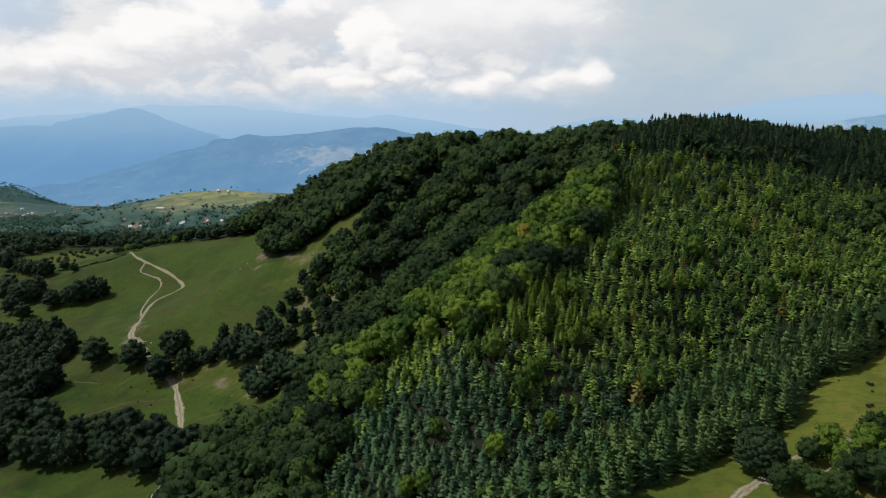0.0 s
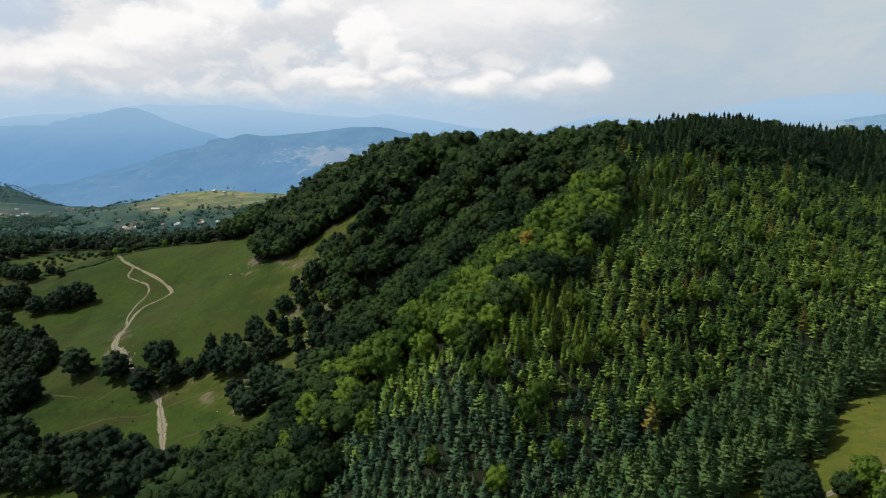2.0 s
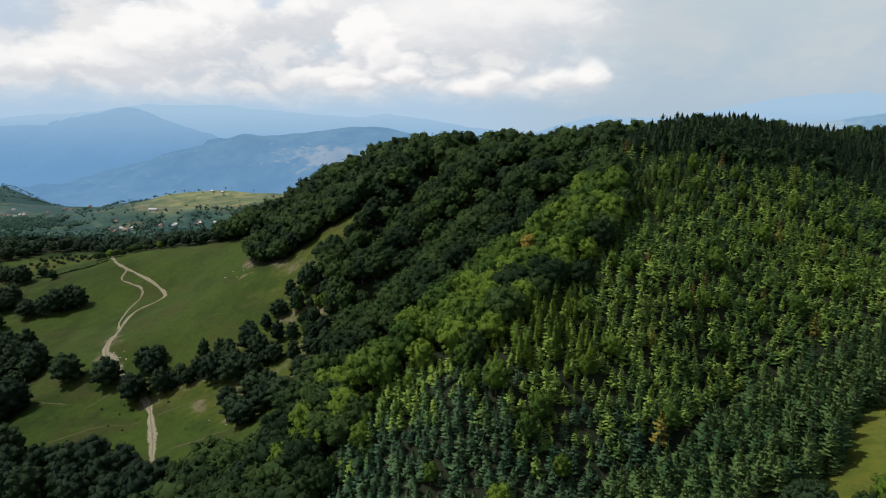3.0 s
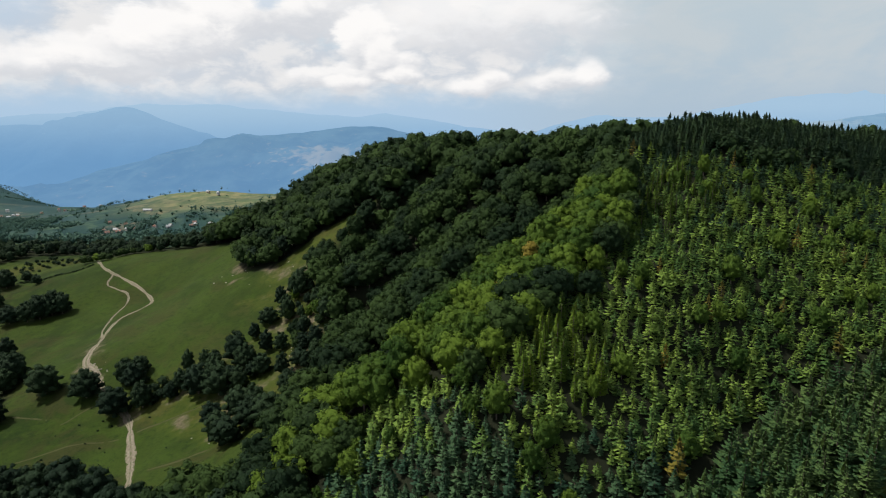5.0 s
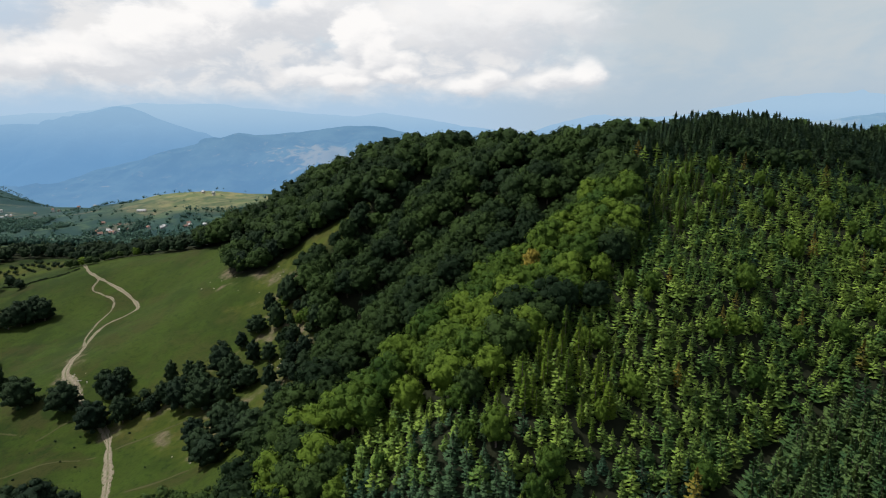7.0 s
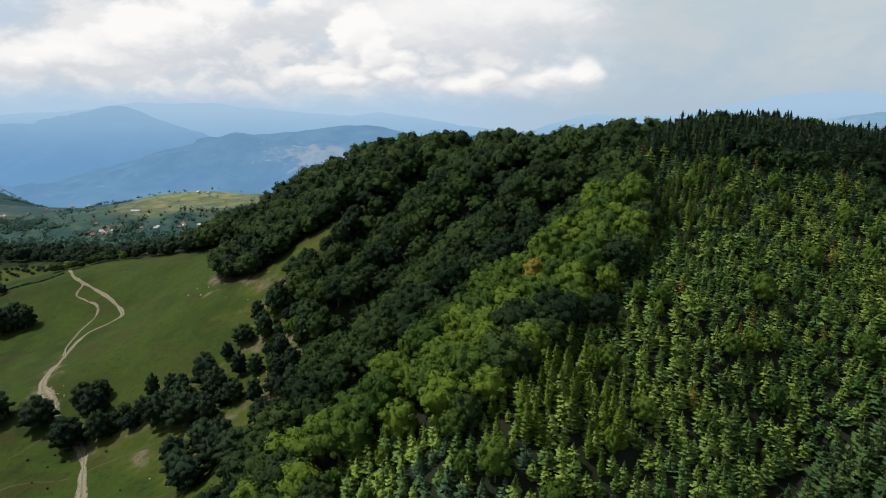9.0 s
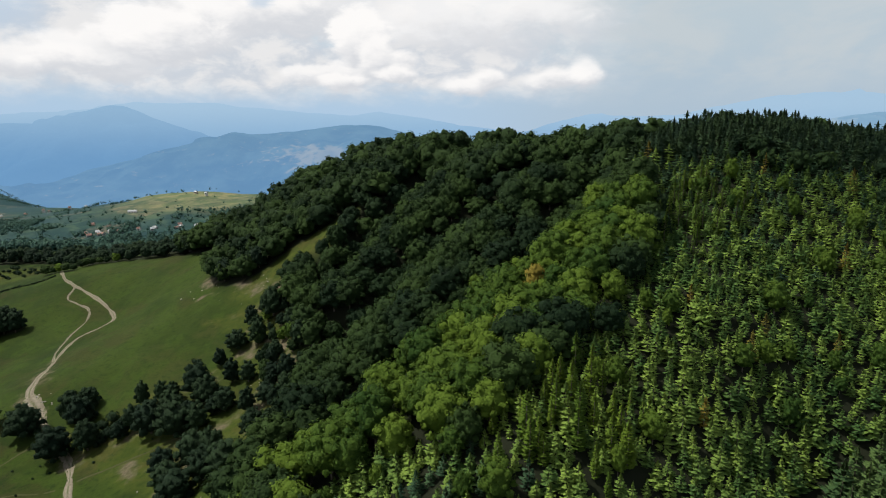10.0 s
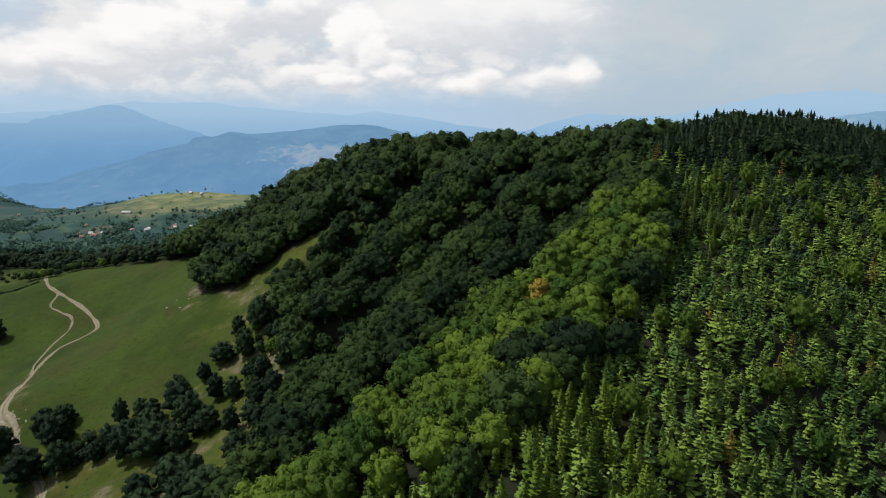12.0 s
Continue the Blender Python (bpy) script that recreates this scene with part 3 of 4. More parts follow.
def lump_tree(seed, r, h, n_leaf, size, lobes=15, squash=1.0, low=0.03, core=(7, 5), ragged=0.10, skirt=0.15):
    """Crown of leaf sprays on overlapping lobes, as vertices, quads and soft normals; z from the ground, crown radius r, total height h."""
    g = np.random.RandomState(seed)
    foot = h * low
    cz, rz = (h + foot) / 2, (h - foot) / 2
    a = np.arange(lobes) * 2.39996 + g.uniform(0, 6)
    s = 1 - (np.arange(lobes) + 0.5) / lobes * 1.85
    s = np.clip(s + g.normal(0, 0.07, lobes), -0.88, 0.97)
    q = np.sqrt(1 - s * s) * np.where(s < 0, 1 + skirt * -s, 1.0)
    rl = r * g.uniform(1 - 4.5 * ragged, 1 + 4 * ragged, lobes) * 1.62 / math.sqrt(lobes)
    push = 1 + g.normal(0, ragged, lobes)
    c = np.stack([np.cos(a) * q * (r - rl * 0.75) * push, np.sin(a) * q * (r - rl * 0.75) * push, cz + s * (rz - rl * 0.75) * squash * push], 1)
    w = rl ** 2 * (1.25 + c[:, 2] / h)
    which = g.choice(lobes, n_leaf * 2, p=w / w.sum())
    d = g.normal(size=(n_leaf * 2, 3))
    d[:, 2] = np.abs(d[:, 2]) * 0.9 + 0.1 * d[:, 2] - 0.15
    d = unit(d)
    p = c[which] + d * (rl[which] * g.uniform(0.86, 1.06, n_leaf * 2))[:, None]
    # keep those that no other lobe swallows
    hid = ((np.linalg.norm(p[:, None] - c[None], axis=2) / rl[None]) < 0.80).any(1)
    keep = np.where(~hid)[0][:n_leaf]
    p, d = p[keep], d[keep]
    n = len(p)
    out = unit(p - [0, 0, cz * 0.7])
    soft = unit(d * 0.75 + out * 0.35 + g.normal(0, 0.20, (n, 3)) + [0, 0, 0.12])
    nn = unit(d * 0.75 + out * 0.5 + g.normal(0, 0.25, (n, 3)) + [0, 0, 0.1])
    nn *= np.where((nn * soft).sum(1) < 0, -1, 1)[:, None]
    u = unit(np.cross(nn, g.normal(size=(n, 3))))
    t = np.cross(nn, u)
    sz = size * g.uniform(0.6, 1.25, n)[:, None]
    quads = np.stack([p - u * sz, p - t * sz * 0.62 + nn * sz * 0.18, p + u * sz - nn * sz * 0.25, p + t * sz * 0.62 + nn * sz * 0.18], 1)
    v, f, m = [quads.reshape(-1, 3)], [np.arange(n * 4).reshape(n, 4)], [np.repeat(soft, 4, 0)]
    # each lobe is a closed tuft under its outer leaves
    o = n * 4
    if lobes > 4:
        th, lats = np.arange(6) * 1.0472, np.array([-0.3, 0.6, 1.5])
        ring = np.arange(6)
        for j in range(lobes):
            rr = rl[j] * 0.76 * g.uniform(0.78, 1.18, (len(lats), 6))
            w = np.stack([np.cos(th + j)[None] * np.cos(lats)[:, None] * rr, np.sin(th + j)[None] * np.cos(lats)[:, None] * rr, np.sin(lats)[:, None] * rr], -1).reshape(-1, 3)
            v.append(w + c[j])
            m.append(unit(unit(w) * 0.8 + unit(c[j] - [0, 0, cz * 0.7]) * 0.3 + g.normal(0, 0.28, w.shape)))
            for k in range(len(lats) - 1):
                f.append(np.stack([o + k * 6 + ring, o + k * 6 + (ring + 1) % 6, o + k * 6 + 6 + (ring + 1) % 6, o + k * 6 + 6 + ring], 1))
            o += 6 * len(lats)
    # the dense shaded inside of the crown
    na, nr = core
    th = np.arange(na) * 6.2832 / na
    for k, lat in enumerate(np.linspace(-1.35, 1.35, nr + 1)):
        rr = r * 0.74 * math.cos(lat) * (1 + skirt * max(0, -math.sin(lat))) * g.uniform(0.9, 1.08, na)
        v.append(np.stack([np.cos(th) * rr, np.sin(th) * rr, np.full(na, cz + rz * 0.78 * math.sin(lat))], 1))
        m.append(unit(v[-1] - [0, 0, cz]))
    ring = np.arange(na)
    for k in range(nr):
        f.append(np.stack([o + k * na + ring, o + k * na + (ring + 1) % na, o + (k + 1) * na + (ring + 1) % na, o + (k + 1) * na + ring], 1))
    return np.concatenate(v), np.concatenate(f), np.concatenate(m)


def cone_tree(seed, r, h, whorls, per, droop=0.25, low=0.08, full=0.9, blades=3, width=0.17, upturn=0.10):
    """Tiers of boughs, each a fan of folded needle sprays that sag and turn up at the tip, as vertices, quads and soft normals."""
    g = np.random.RandomState(seed)
    v, m = [], []
    up = np.array([0, 0, 1.0])
    for i in range(whorls):
        s = i / (whorls - 1)
        z = h * (low + (0.95 - low) * s)
        reach = r * ((1 - s) ** full * 0.92 + 0.08) * (0.85 + 0.15 * min(1, s * 6)) * g.uniform(0.82, 1.15)
        k = max(4, int(round(per * (0.5 + 0.5 * (1 - s)))))
        for j in range(k):
            a = 6.2832 * (j + 0.5 * (i % 2)) / k + g.normal(0, 0.22)
            L = reach * g.uniform(0.62, 1.25)
            zz = z + g.normal(0, 0.09) * h / whorls * 3
            n_b = blades if s < 0.75 else min(blades, 2)
            for q in range(n_b):
                off = (q - (n_b - 1) / 2) * 0.36 + g.normal(0, 0.06)
                start = 0.12 if abs(off) < 0.15 else 0.38
                b = a + off
                d, t = np.array([math.cos(b), math.sin(b), 0]), np.array([-math.sin(b), math.cos(b), 0])
                root = np.array([math.cos(a), math.sin(a), 0]) * L * start + up * (zz - droop * L * start)
                l = L * (1 - start) * (1.0 if abs(off) < 0.15 else 0.85)
                w = L * width * g.uniform(0.8, 1.25) * (1.6 if blades == 1 else 1.0) + 0.03 * r
                mid = root + d * l * 0.55 - up * droop * l * g.uniform(0.45, 0.7)
                tip = root + d * l - up * (droop * l * 0.75 - upturn * l)
                low_l, low_r = mid + t * w - up * w * 0.45 - d * l * 0.06, mid - t * w - up * w * 0.45 - d * l * 0.06
                v.append([root, mid, tip, low_l]), v.append([root, low_r, tip, mid])
                base = d * 0.55 + up * 0.75 + g.normal(0, 0.2, 3)
                for side in (0.28, -0.28):
                    m.append([base + t * side - d * 0.2, base, base + d * 0.3, base + t * side] if side > 0 else [base + t * side - d * 0.2, base + t * side, base + d * 0.3, base])
    top = np.array([0, 0, h])
    for a in (0.3, 1.35, 2.4):
        e = np.array([math.cos(a), math.sin(a), 0])
        v.append([top, e * r * 0.19 + [0, 0, h * 0.78], np.array([0, 0, h * 0.62]), -e * r * 0.19 + [0, 0, h * 0.78]])
        m.append([up, e + up * 0.6, up, -e + up * 0.6])
    v = np.array(v).reshape(-1, 3)
    f = np.arange(len(v)).reshape(-1, 4)
    # faces wind so that their fronts look the way of the normals
    q = v.reshape(-1, 4, 3)
    geo = np.cross(q[:, 2] - q[:, 0], q[:, 3] - q[:, 1])
    n = np.array(m)
    turn = (geo * n.sum(1)).sum(1) < 0
    f[turn] = f[turn][:, ::-1]
    return v, f, unit(n.reshape(-1, 3))


def trunk_mesh(seed, r, h, limbs):
    """Tapered trunk with a few rising limbs."""
    g = np.random.RandomState(seed)
    v, f = [], []

    def tube(p, q, ra, rb, sides=6):
        p, q = np.array(p, float), np.array(q, float)
        d = (q - p) / np.linalg.norm(q - p)
        a = np.cross(d, [0.3, 0.9, 0.1])
        a /= np.linalg.norm(a)
        b = np.cross(d, a)
        o = len(v)
        for c, rad in ((p, ra), (p + (q - p) * 0.35, (ra * 0.55 + rb * 0.45)), (q, rb)):
            for i in range(sides):
                v.append(c + rad * (a * math.cos(6.2832 * i / sides) + b * math.sin(6.2832 * i / sides)))
        for row in range(2):
            for i in range(sides):
                j = (i + 1) % sides
                f.append((o + row * sides + i, o + row * sides + j, o + (row + 1) * sides + j, o + (row + 1) * sides + i))

    tube((0, 0, -0.8), (0, 0, h), r, r * 0.2)
    for i in range(limbs):
        a, z0 = i * 2.4 + g.uniform(0, 1), h * g.uniform(0.25, 0.6)
        L = h * g.uniform(0.35, 0.5)
        tube((0, 0, z0), (math.cos(a) * L * 0.7, math.sin(a) * L * 0.7, z0 + L * 0.75), r * 0.45, r * 0.1, 5)
    return np.array(v), np.array(f)


def blue_noise(poly, gap, seed, jitter=0.0):
    """Irregular planting places inside a polygon, nowhere closer than about 0.8 gap."""
    g = np.random.RandomState(seed)
    p = np.array(poly, float)
    (x0, y0), (x1, y1) = p.min(0), p.max(0)
    least = gap * 0.80
    n = int((x1 - x0) * (y1 - y0) / gap ** 2 * 9)
    cx, cy = g.uniform(x0, x1, n), g.uniform(y0, y1, n)
    k = inside(cx, cy, poly)
    cells, out = {}, []
    for x, y in zip(cx[k], cy[k]):
        i, j = int(x // least), int(y // least)
        if all((x - a) ** 2 + (y - b) ** 2 > least * least for u in (i - 1, i, i + 1) for v in (j - 1, j, j + 1) for a, b in cells.get((u, v), ())):
            cells.setdefault((i, j), []).append((x, y))
            out.append((x, y))
    a = np.array(out)
    return a[:, 0], a[:, 1]


class Kind:
    """One kind of tree: a few shapes, planted singly or as a joined stand."""

    def __init__(self, name, label, category, leaf, shapes, trunk, group, far=()):
        self.name, self.label, self.category, self.leaf, self.group = name, label, category, leaf, group
        self.shapes = far or shapes
        self.crowns = [mesh_of("crown", v, f, leaf, normals=n) for v, f, n in shapes]
        tv, tf = trunk
        self.trunk = mesh_of("trunk", tv, tf, BARK, smooth_faces=True)

    def plant(self, x, y, s, turn, i, wide=1.0):
        root = tagged(new(self.name), self.label, self.category, self.group)
        root.empty_display_size = 0.5
        root.matrix_world = Matrix.LocRotScale((x, y, at(x, y)), Euler((0, 0, turn)), (s * wide, s * wide, s))
        for key, me in (("trunk", self.trunk), ("crown", self.crowns[i % len(self.crowns)])):
            new(key, me).parent = root
        return root

    def stand(self, name, label, xs, ys, ss, seed):
        g = np.random.RandomState(seed)
        zs = height(xs, ys)
        V, F, T, N, o = [], [], [], [], 0
        for x, y, z, s in zip(xs, ys, zs, ss):
            v, f, n = self.shapes[g.randint(len(self.shapes))]
            a, w = g.uniform(0, 6.283), g.uniform(0.88, 1.15)
            c, sn = math.cos(a) * s * w, math.sin(a) * s * w
            V.append(np.stack([v[:, 0] * c - v[:, 1] * sn + x, v[:, 0] * sn + v[:, 1] * c + y, v[:, 2] * s + z], 1))
            F.append(f + o)
            N.append(np.stack([n[:, 0] * math.cos(a) - n[:, 1] * math.sin(a), n[:, 0] * math.sin(a) + n[:, 1] * math.cos(a), n[:, 2]], 1))
            T.append(np.full(len(v), g.uniform(0, 1)))
            o += len(v)
        if V:
            me = mesh_of(name, np.concatenate(V), np.concatenate(F), self.leaf, dict(tint=np.concatenate(T)), normals=np.concatenate(N))
            tagged(new(name, me), label, "trees", kind="stuff")


sunlit_broadleaf = Kind("sunlit_broadleaf_tree", "light yellow-green broadleaf tree with a rounded crown on the spur, sunlight painted in", "tree", SUNLIT_LEAF, [lump_tree(50 + i, 3.6, 8.6, 580, 0.26, 24, 1.0, 0.05) for i in range(5)], trunk_mesh(1, 0.26, 6.4, 5), "broadleaf trees of the spur")
beech = Kind("beech_tree", "beech with a domed crown on the wooded ridge, cloud shade in its dark green", "tree", SHADED_BEECH, [lump_tree(40 + i, 4.2, 8.8, 500, 0.29, 26, 1.0, 0.05) for i in range(5)], trunk_mesh(2, 0.28, 6.4, 5), "beeches of the ridge", [lump_tree(30 + i, 4.2, 8.8, 140, 0.43, 15, 1.0, 0.05, (7, 5)) for i in range(5)])
pasture_tree = Kind("broadleaf_tree", "dark green broadleaf tree with dense foliage down to the grass", "tree", DARK_BEECH, [lump_tree(60 + i, 4.1, 9.8, 460, 0.30, 26, 1.0, 0.0, (7, 5), 0.045, 0.9) for i in range(5)], trunk_mesh(5, 0.34, 7.0, 5), "trees of the pasture", [lump_tree(65 + i, 4.2, 9.8, 90, 0.50, 12, 1.0, 0.0, (6, 4), 0.07, 0.6) for i in range(4)])
spruce = Kind("spruce_tree", "green spruce with layered drooping boughs in a dense plantation", "tree", SPRUCE, [cone_tree(70 + i, 1.75, 3.7 + 0.16 * i, 8 + i % 2, 10, 0.16 + 0.03 * i, 0.05, 0.72 + 0.04 * i, 3, 0.15) for i in range(6)], trunk_mesh(3, 0.10, 3.6, 0), "spruces of the plantation", [cone_tree(170 + i, 1.75, 3.7 + 0.16 * i, 7, 8, 0.16 + 0.03 * i, 0.15, 0.72 + 0.04 * i, 1) for i in range(6)])
shade_blue_spruce = Kind("shade_blue_spruce_tree", "young spruce on the lower slope, cloud shade in its blue-green colour", "tree", SHADE_BLUE_SPRUCE, [cone_tree(270 + i, 1.7, 3.6 + 0.16 * i, 8 + i % 2, 10, 0.18 + 0.03 * i, 0.05, 0.75 + 0.04 * i, 3, 0.15) for i in range(4)], trunk_mesh(14, 0.10, 3.5, 0), "blue-green spruces of the lower slope", [cone_tree(370 + i, 1.7, 3.6 + 0.16 * i, 7, 8, 0.18 + 0.03 * i, 0.15, 0.75 + 0.04 * i, 1) for i in range(4)])
crest_shade_spruce = Kind("spruce_tree", "tall spruce on the crest of the hill, cloud shade in its dark colour", "tree", CREST_SHADE_SPRUCE, [cone_tree(180 + i, 2.2, 6.3 + 0.25 * i, 9, 8, 0.20, 0.22, 0.56, 1) for i in range(4)], trunk_mesh(13, 0.13, 5.4, 0), "dark spruces of the crest")
pine = Kind("pine_tree", "tall green pine with spreading layered boughs beside the glade", "tree", PINE, [cone_tree(75 + i, 2.4, 7.8, 13, 11, 0.10, 0.05, 0.70, 3, 0.15, 0.16) for i in range(5)], trunk_mesh(10, 0.17, 7.6, 0), "pines of the glade's edge")
larch = Kind("larch_tree", "slender yellow-green larch among the spruces", "tree", LARCH, [cone_tree(80 + i, 1.2, 8.0, 24, 8, -0.15, 0.04, 0.55, 2, 0.22, 0.1) for i in range(3)], trunk_mesh(4, 0.12, 7.6, 0), "larches of the spur")
gold = Kind("turning_tree", "small tree with yellowed foliage among green ones", "tree", GOLD, [cone_tree(90, 1.5, 5.8, 11, 9, 0.22, 0.1, 0.7, 2), lump_tree(91, 1.9, 6.6, 260, 0.24, 12)], trunk_mesh(6, 0.12, 5.0, 0), "yellowed trees")
far_tree = Kind("broadleaf_tree", "small dark broadleaf tree in the valley", "tree", HAZED_VALLEY_LEAF, [lump_tree(95 + i, 4.6, 9.0, 9, 2.3, 1, 1.0, 0.03, (4, 2), 0.0) for i in range(4)], trunk_mesh(7, 0.3, 6.0, 0), "trees of the valley")
dome_tree = Kind("dome_tree", "single dark green tree with a dense round dome beside the track", "tree", DARK_BEECH, [lump_tree(77, 4.1, 7.8, 3600, 0.16, 150, 1.0, 0.0, (14, 9), 0.02, 0.6)], trunk_mesh(9, 0.3, 5.0, 5), "trees of the glade")
shrub = Kind("shrub", "small dark green shrub on the grass", "shrub", DARK_BEECH, [lump_tree(110 + i, 1.0, 1.5, 90, 0.22, 5, 1.0, 0.0, (5, 3)) for i in range(3)], trunk_mesh(8, 0.06, 0.9, 3), "shrubs of the pasture")


GULLY = [(100, 152), (62, 134), (40, 113), (27, 106), (12, 94)]
EDGE_BELT = [(104, 138), (87, 128), (77, 120), (65, 107), (50, 100), (34, 92), (12, 78), (-4, 76), (12, 94), (27, 106), (40, 113), (62, 134), (100, 152), (112, 150)]


def plant_plantation():
    g = np.random.RandomState(5)
    x, y = blue_noise(CONIFERS, 2.12, 11)
    ok = inside(x, y, HILL_WOOD) & ~inside(x, y, EDGE_BELT)
    x, y = x[ok], y[ok]
    # the two slopes meet in a narrow gully that stays free of trees
    k = edge_dist(x, y, GULLY) > 2.0
    x, y = x[k], y[k]
    s = g.uniform(0.62, 1.22, len(x)) * (1 + 0.14 * waves(x, y, 26, 72))
    ex, ey = blue_noise(EDGE_BELT, 3.0, 15)
    for i in np.where(edge_dist(ex, ey, GULLY) > 1.5)[0]:
        pine.plant(ex[i], ey[i], g.uniform(0.92, 1.25), g.uniform(0, 6.28), i, g.uniform(0.9, 1.15))
    mixed = g.uniform(size=len(x))
    in_larch = (inside(x, y, [(6, 126), (12, 141), (28, 146), (36, 132), (22, 120)]) & (mixed < 0.26)) | (inside(x, y, [(46, 176), (56, 200), (80, 212), (84, 196), (62, 174)]) & (mixed < 0.2))
    leafy = ~in_larch & (mixed > 0.955)
    # trees in this band of the crest get the cloud-shaded needle colour
    crest_shade = edge_dist(x, y, [(64, 246), (84, 236), (122, 244), (170, 250), (230, 262)]) + g.normal(0, 4, len(x)) < 22 + 14 * smooth(x, 100, 140)
    dry = ~in_larch & (mixed < 0.006)
    near = np.argsort(np.hypot(x - 30, y - 100))
    # cloud-shaded needle colour for the foot and part of the upper slope
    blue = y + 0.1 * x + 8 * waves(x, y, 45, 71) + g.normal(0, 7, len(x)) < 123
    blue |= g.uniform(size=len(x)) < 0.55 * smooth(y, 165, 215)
    count, blues, leaves, rest, low, broad, crest = 0, 0, 0, [], [], [], []
    for i in near:
        turn, wide = g.uniform(0, 6.28), g.uniform(0.80, 1.22)
        if in_larch[i]:
            larch.plant(x[i], y[i], s[i] * 0.88, turn, i, wide * 1.15)
        elif dry[i]:
            gold.plant(x[i], y[i], s[i], turn, 0, wide)
        elif crest_shade[i]:
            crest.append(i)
        elif leafy[i] and leaves < 70:
            sunlit_broadleaf.plant(x[i], y[i], s[i] * 0.66, turn, i, wide * 0.75)
            leaves += 1
        elif leafy[i]:
            broad.append(i)
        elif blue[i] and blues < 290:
            shade_blue_spruce.plant(x[i], y[i], s[i], turn, i, wide)
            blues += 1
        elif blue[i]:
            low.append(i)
        elif count < 290:
            spruce.plant(x[i], y[i], s[i], turn, i, wide)
            count += 1
        else:
            rest.append(i)
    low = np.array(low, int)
    shade_blue_spruce.stand("blue_spruce_plantation", "spruces spread over the hillside, cloud shade in their blue-green colour", x[low], y[low], s[low], 18)
    rest, broad, crest = np.array(rest), np.array(broad), np.array(crest)
    beech.stand("mixed_wood", "green broadleaf trees among the spruces", x[broad], y[broad], s[broad] * 0.62, 16)
    crest_shade_spruce.stand("crest_spruces", "tall spruces along the crest of the hill, cloud shade in their dark colour", x[crest], y[crest], s[crest] * 0.86, 19)
    spruce.stand("spruce_plantation", "dense green spruce plantation covering the hillside", x[rest], y[rest], s[rest], 12)
    for gx, gy, gs, i in ((22.4, 166, 1.35, 1), (13.6, 154, 1.2, 1), (44.6, 137, 0.95, 0), (92, 178, 1.2, 0), (58, 150, 1.1, 0), (110, 205, 1.2, 0)):
        gold.plant(gx, gy, gs, gx, i)


plant_plantation()


def plant_hill():
    g = np.random.RandomState(6)
    x, y = blue_noise(HILL_WOOD, 5.3, 13)
    k = ~inside(x, y, CONIFERS) | (edge_dist(x, y, CONIFERS[:12]) < 2.6)
    x, y = x[k], y[k]
    s = g.uniform(0.70, 1.22, len(x)) * (1 + 0.30 * smooth(-edge_dist(x, y, [p[:2] for p in LINES["crest"][3:10]]), -16, -4))
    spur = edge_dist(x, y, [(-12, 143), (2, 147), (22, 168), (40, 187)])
    # the sunlit colour goes along the spur, the shaded one over the rest
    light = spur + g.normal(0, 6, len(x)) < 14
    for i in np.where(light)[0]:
        sunlit_broadleaf.plant(x[i], y[i], s[i], g.uniform(0, 6.28), i, g.uniform(0.85, 1.15))
    dark = np.where(~light)[0]
    dark = dark[np.argsort(np.hypot(x[dark] + 10, y[dark] - 190))]
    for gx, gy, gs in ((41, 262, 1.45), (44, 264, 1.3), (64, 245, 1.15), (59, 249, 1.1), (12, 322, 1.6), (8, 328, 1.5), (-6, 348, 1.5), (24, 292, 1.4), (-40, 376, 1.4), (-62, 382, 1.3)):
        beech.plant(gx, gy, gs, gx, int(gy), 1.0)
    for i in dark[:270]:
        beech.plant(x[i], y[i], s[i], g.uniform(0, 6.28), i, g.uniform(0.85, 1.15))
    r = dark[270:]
    beech.stand("beech_wood", "beech wood along the ridge with cloud shade in its dark green", x[r], y[r], s[r] * np.where(y[r] > 280, g.uniform(0.75, 1.4, len(r)), 1.0), 14)


plant_hill()

# single trees of the pasture: place and size
BY_TRACK = [(-126.6, 210.5, 1.1, 1.1), (-157.5, 230.3, 1.25, 0.9), (-146.9, 225.4, 1.15, 0.95), (-137.5, 197.5, 1.2, 0.95), (-110.6, 206, 0.98, 1.15), (-96.7, 196.3, 0.98, 1.12), (-88.8, 197.7, 0.9, 0.82), (-95.6, 207.6, 0.92, 1.0), (-100.3, 211.3, 0.88, 0.95),
            (-97.1, 214.5, 0.66, 1.1), (-80.4, 198.5, 0.54, 0.9), (-86, 200, 0.3, 1.0), (-91, 203, 0.42, 1.0)]
CLUMP = [(-77.9, 200.9, 0.72, 0.8), (-79.2, 209.6, 0.8, 0.58), (-71.5, 197.4, 1.0, 0.98), (-64.5, 194.8, 0.98, 1.1), (-73.8, 209.9, 0.62, 0.76), (-70.3, 209, 0.62, 0.8), (-59.3, 204.9, 0.88, 1.0), (-62.2, 198.3, 0.65, 1.1), (-52.8, 199.9, 0.7, 1.0),
         (-58.4, 194.9, 0.72, 0.9), (-63.4, 209.5, 1.08, 0.88), (-68, 202, 0.85, 1.0), (-56, 200, 0.5, 1.0)]
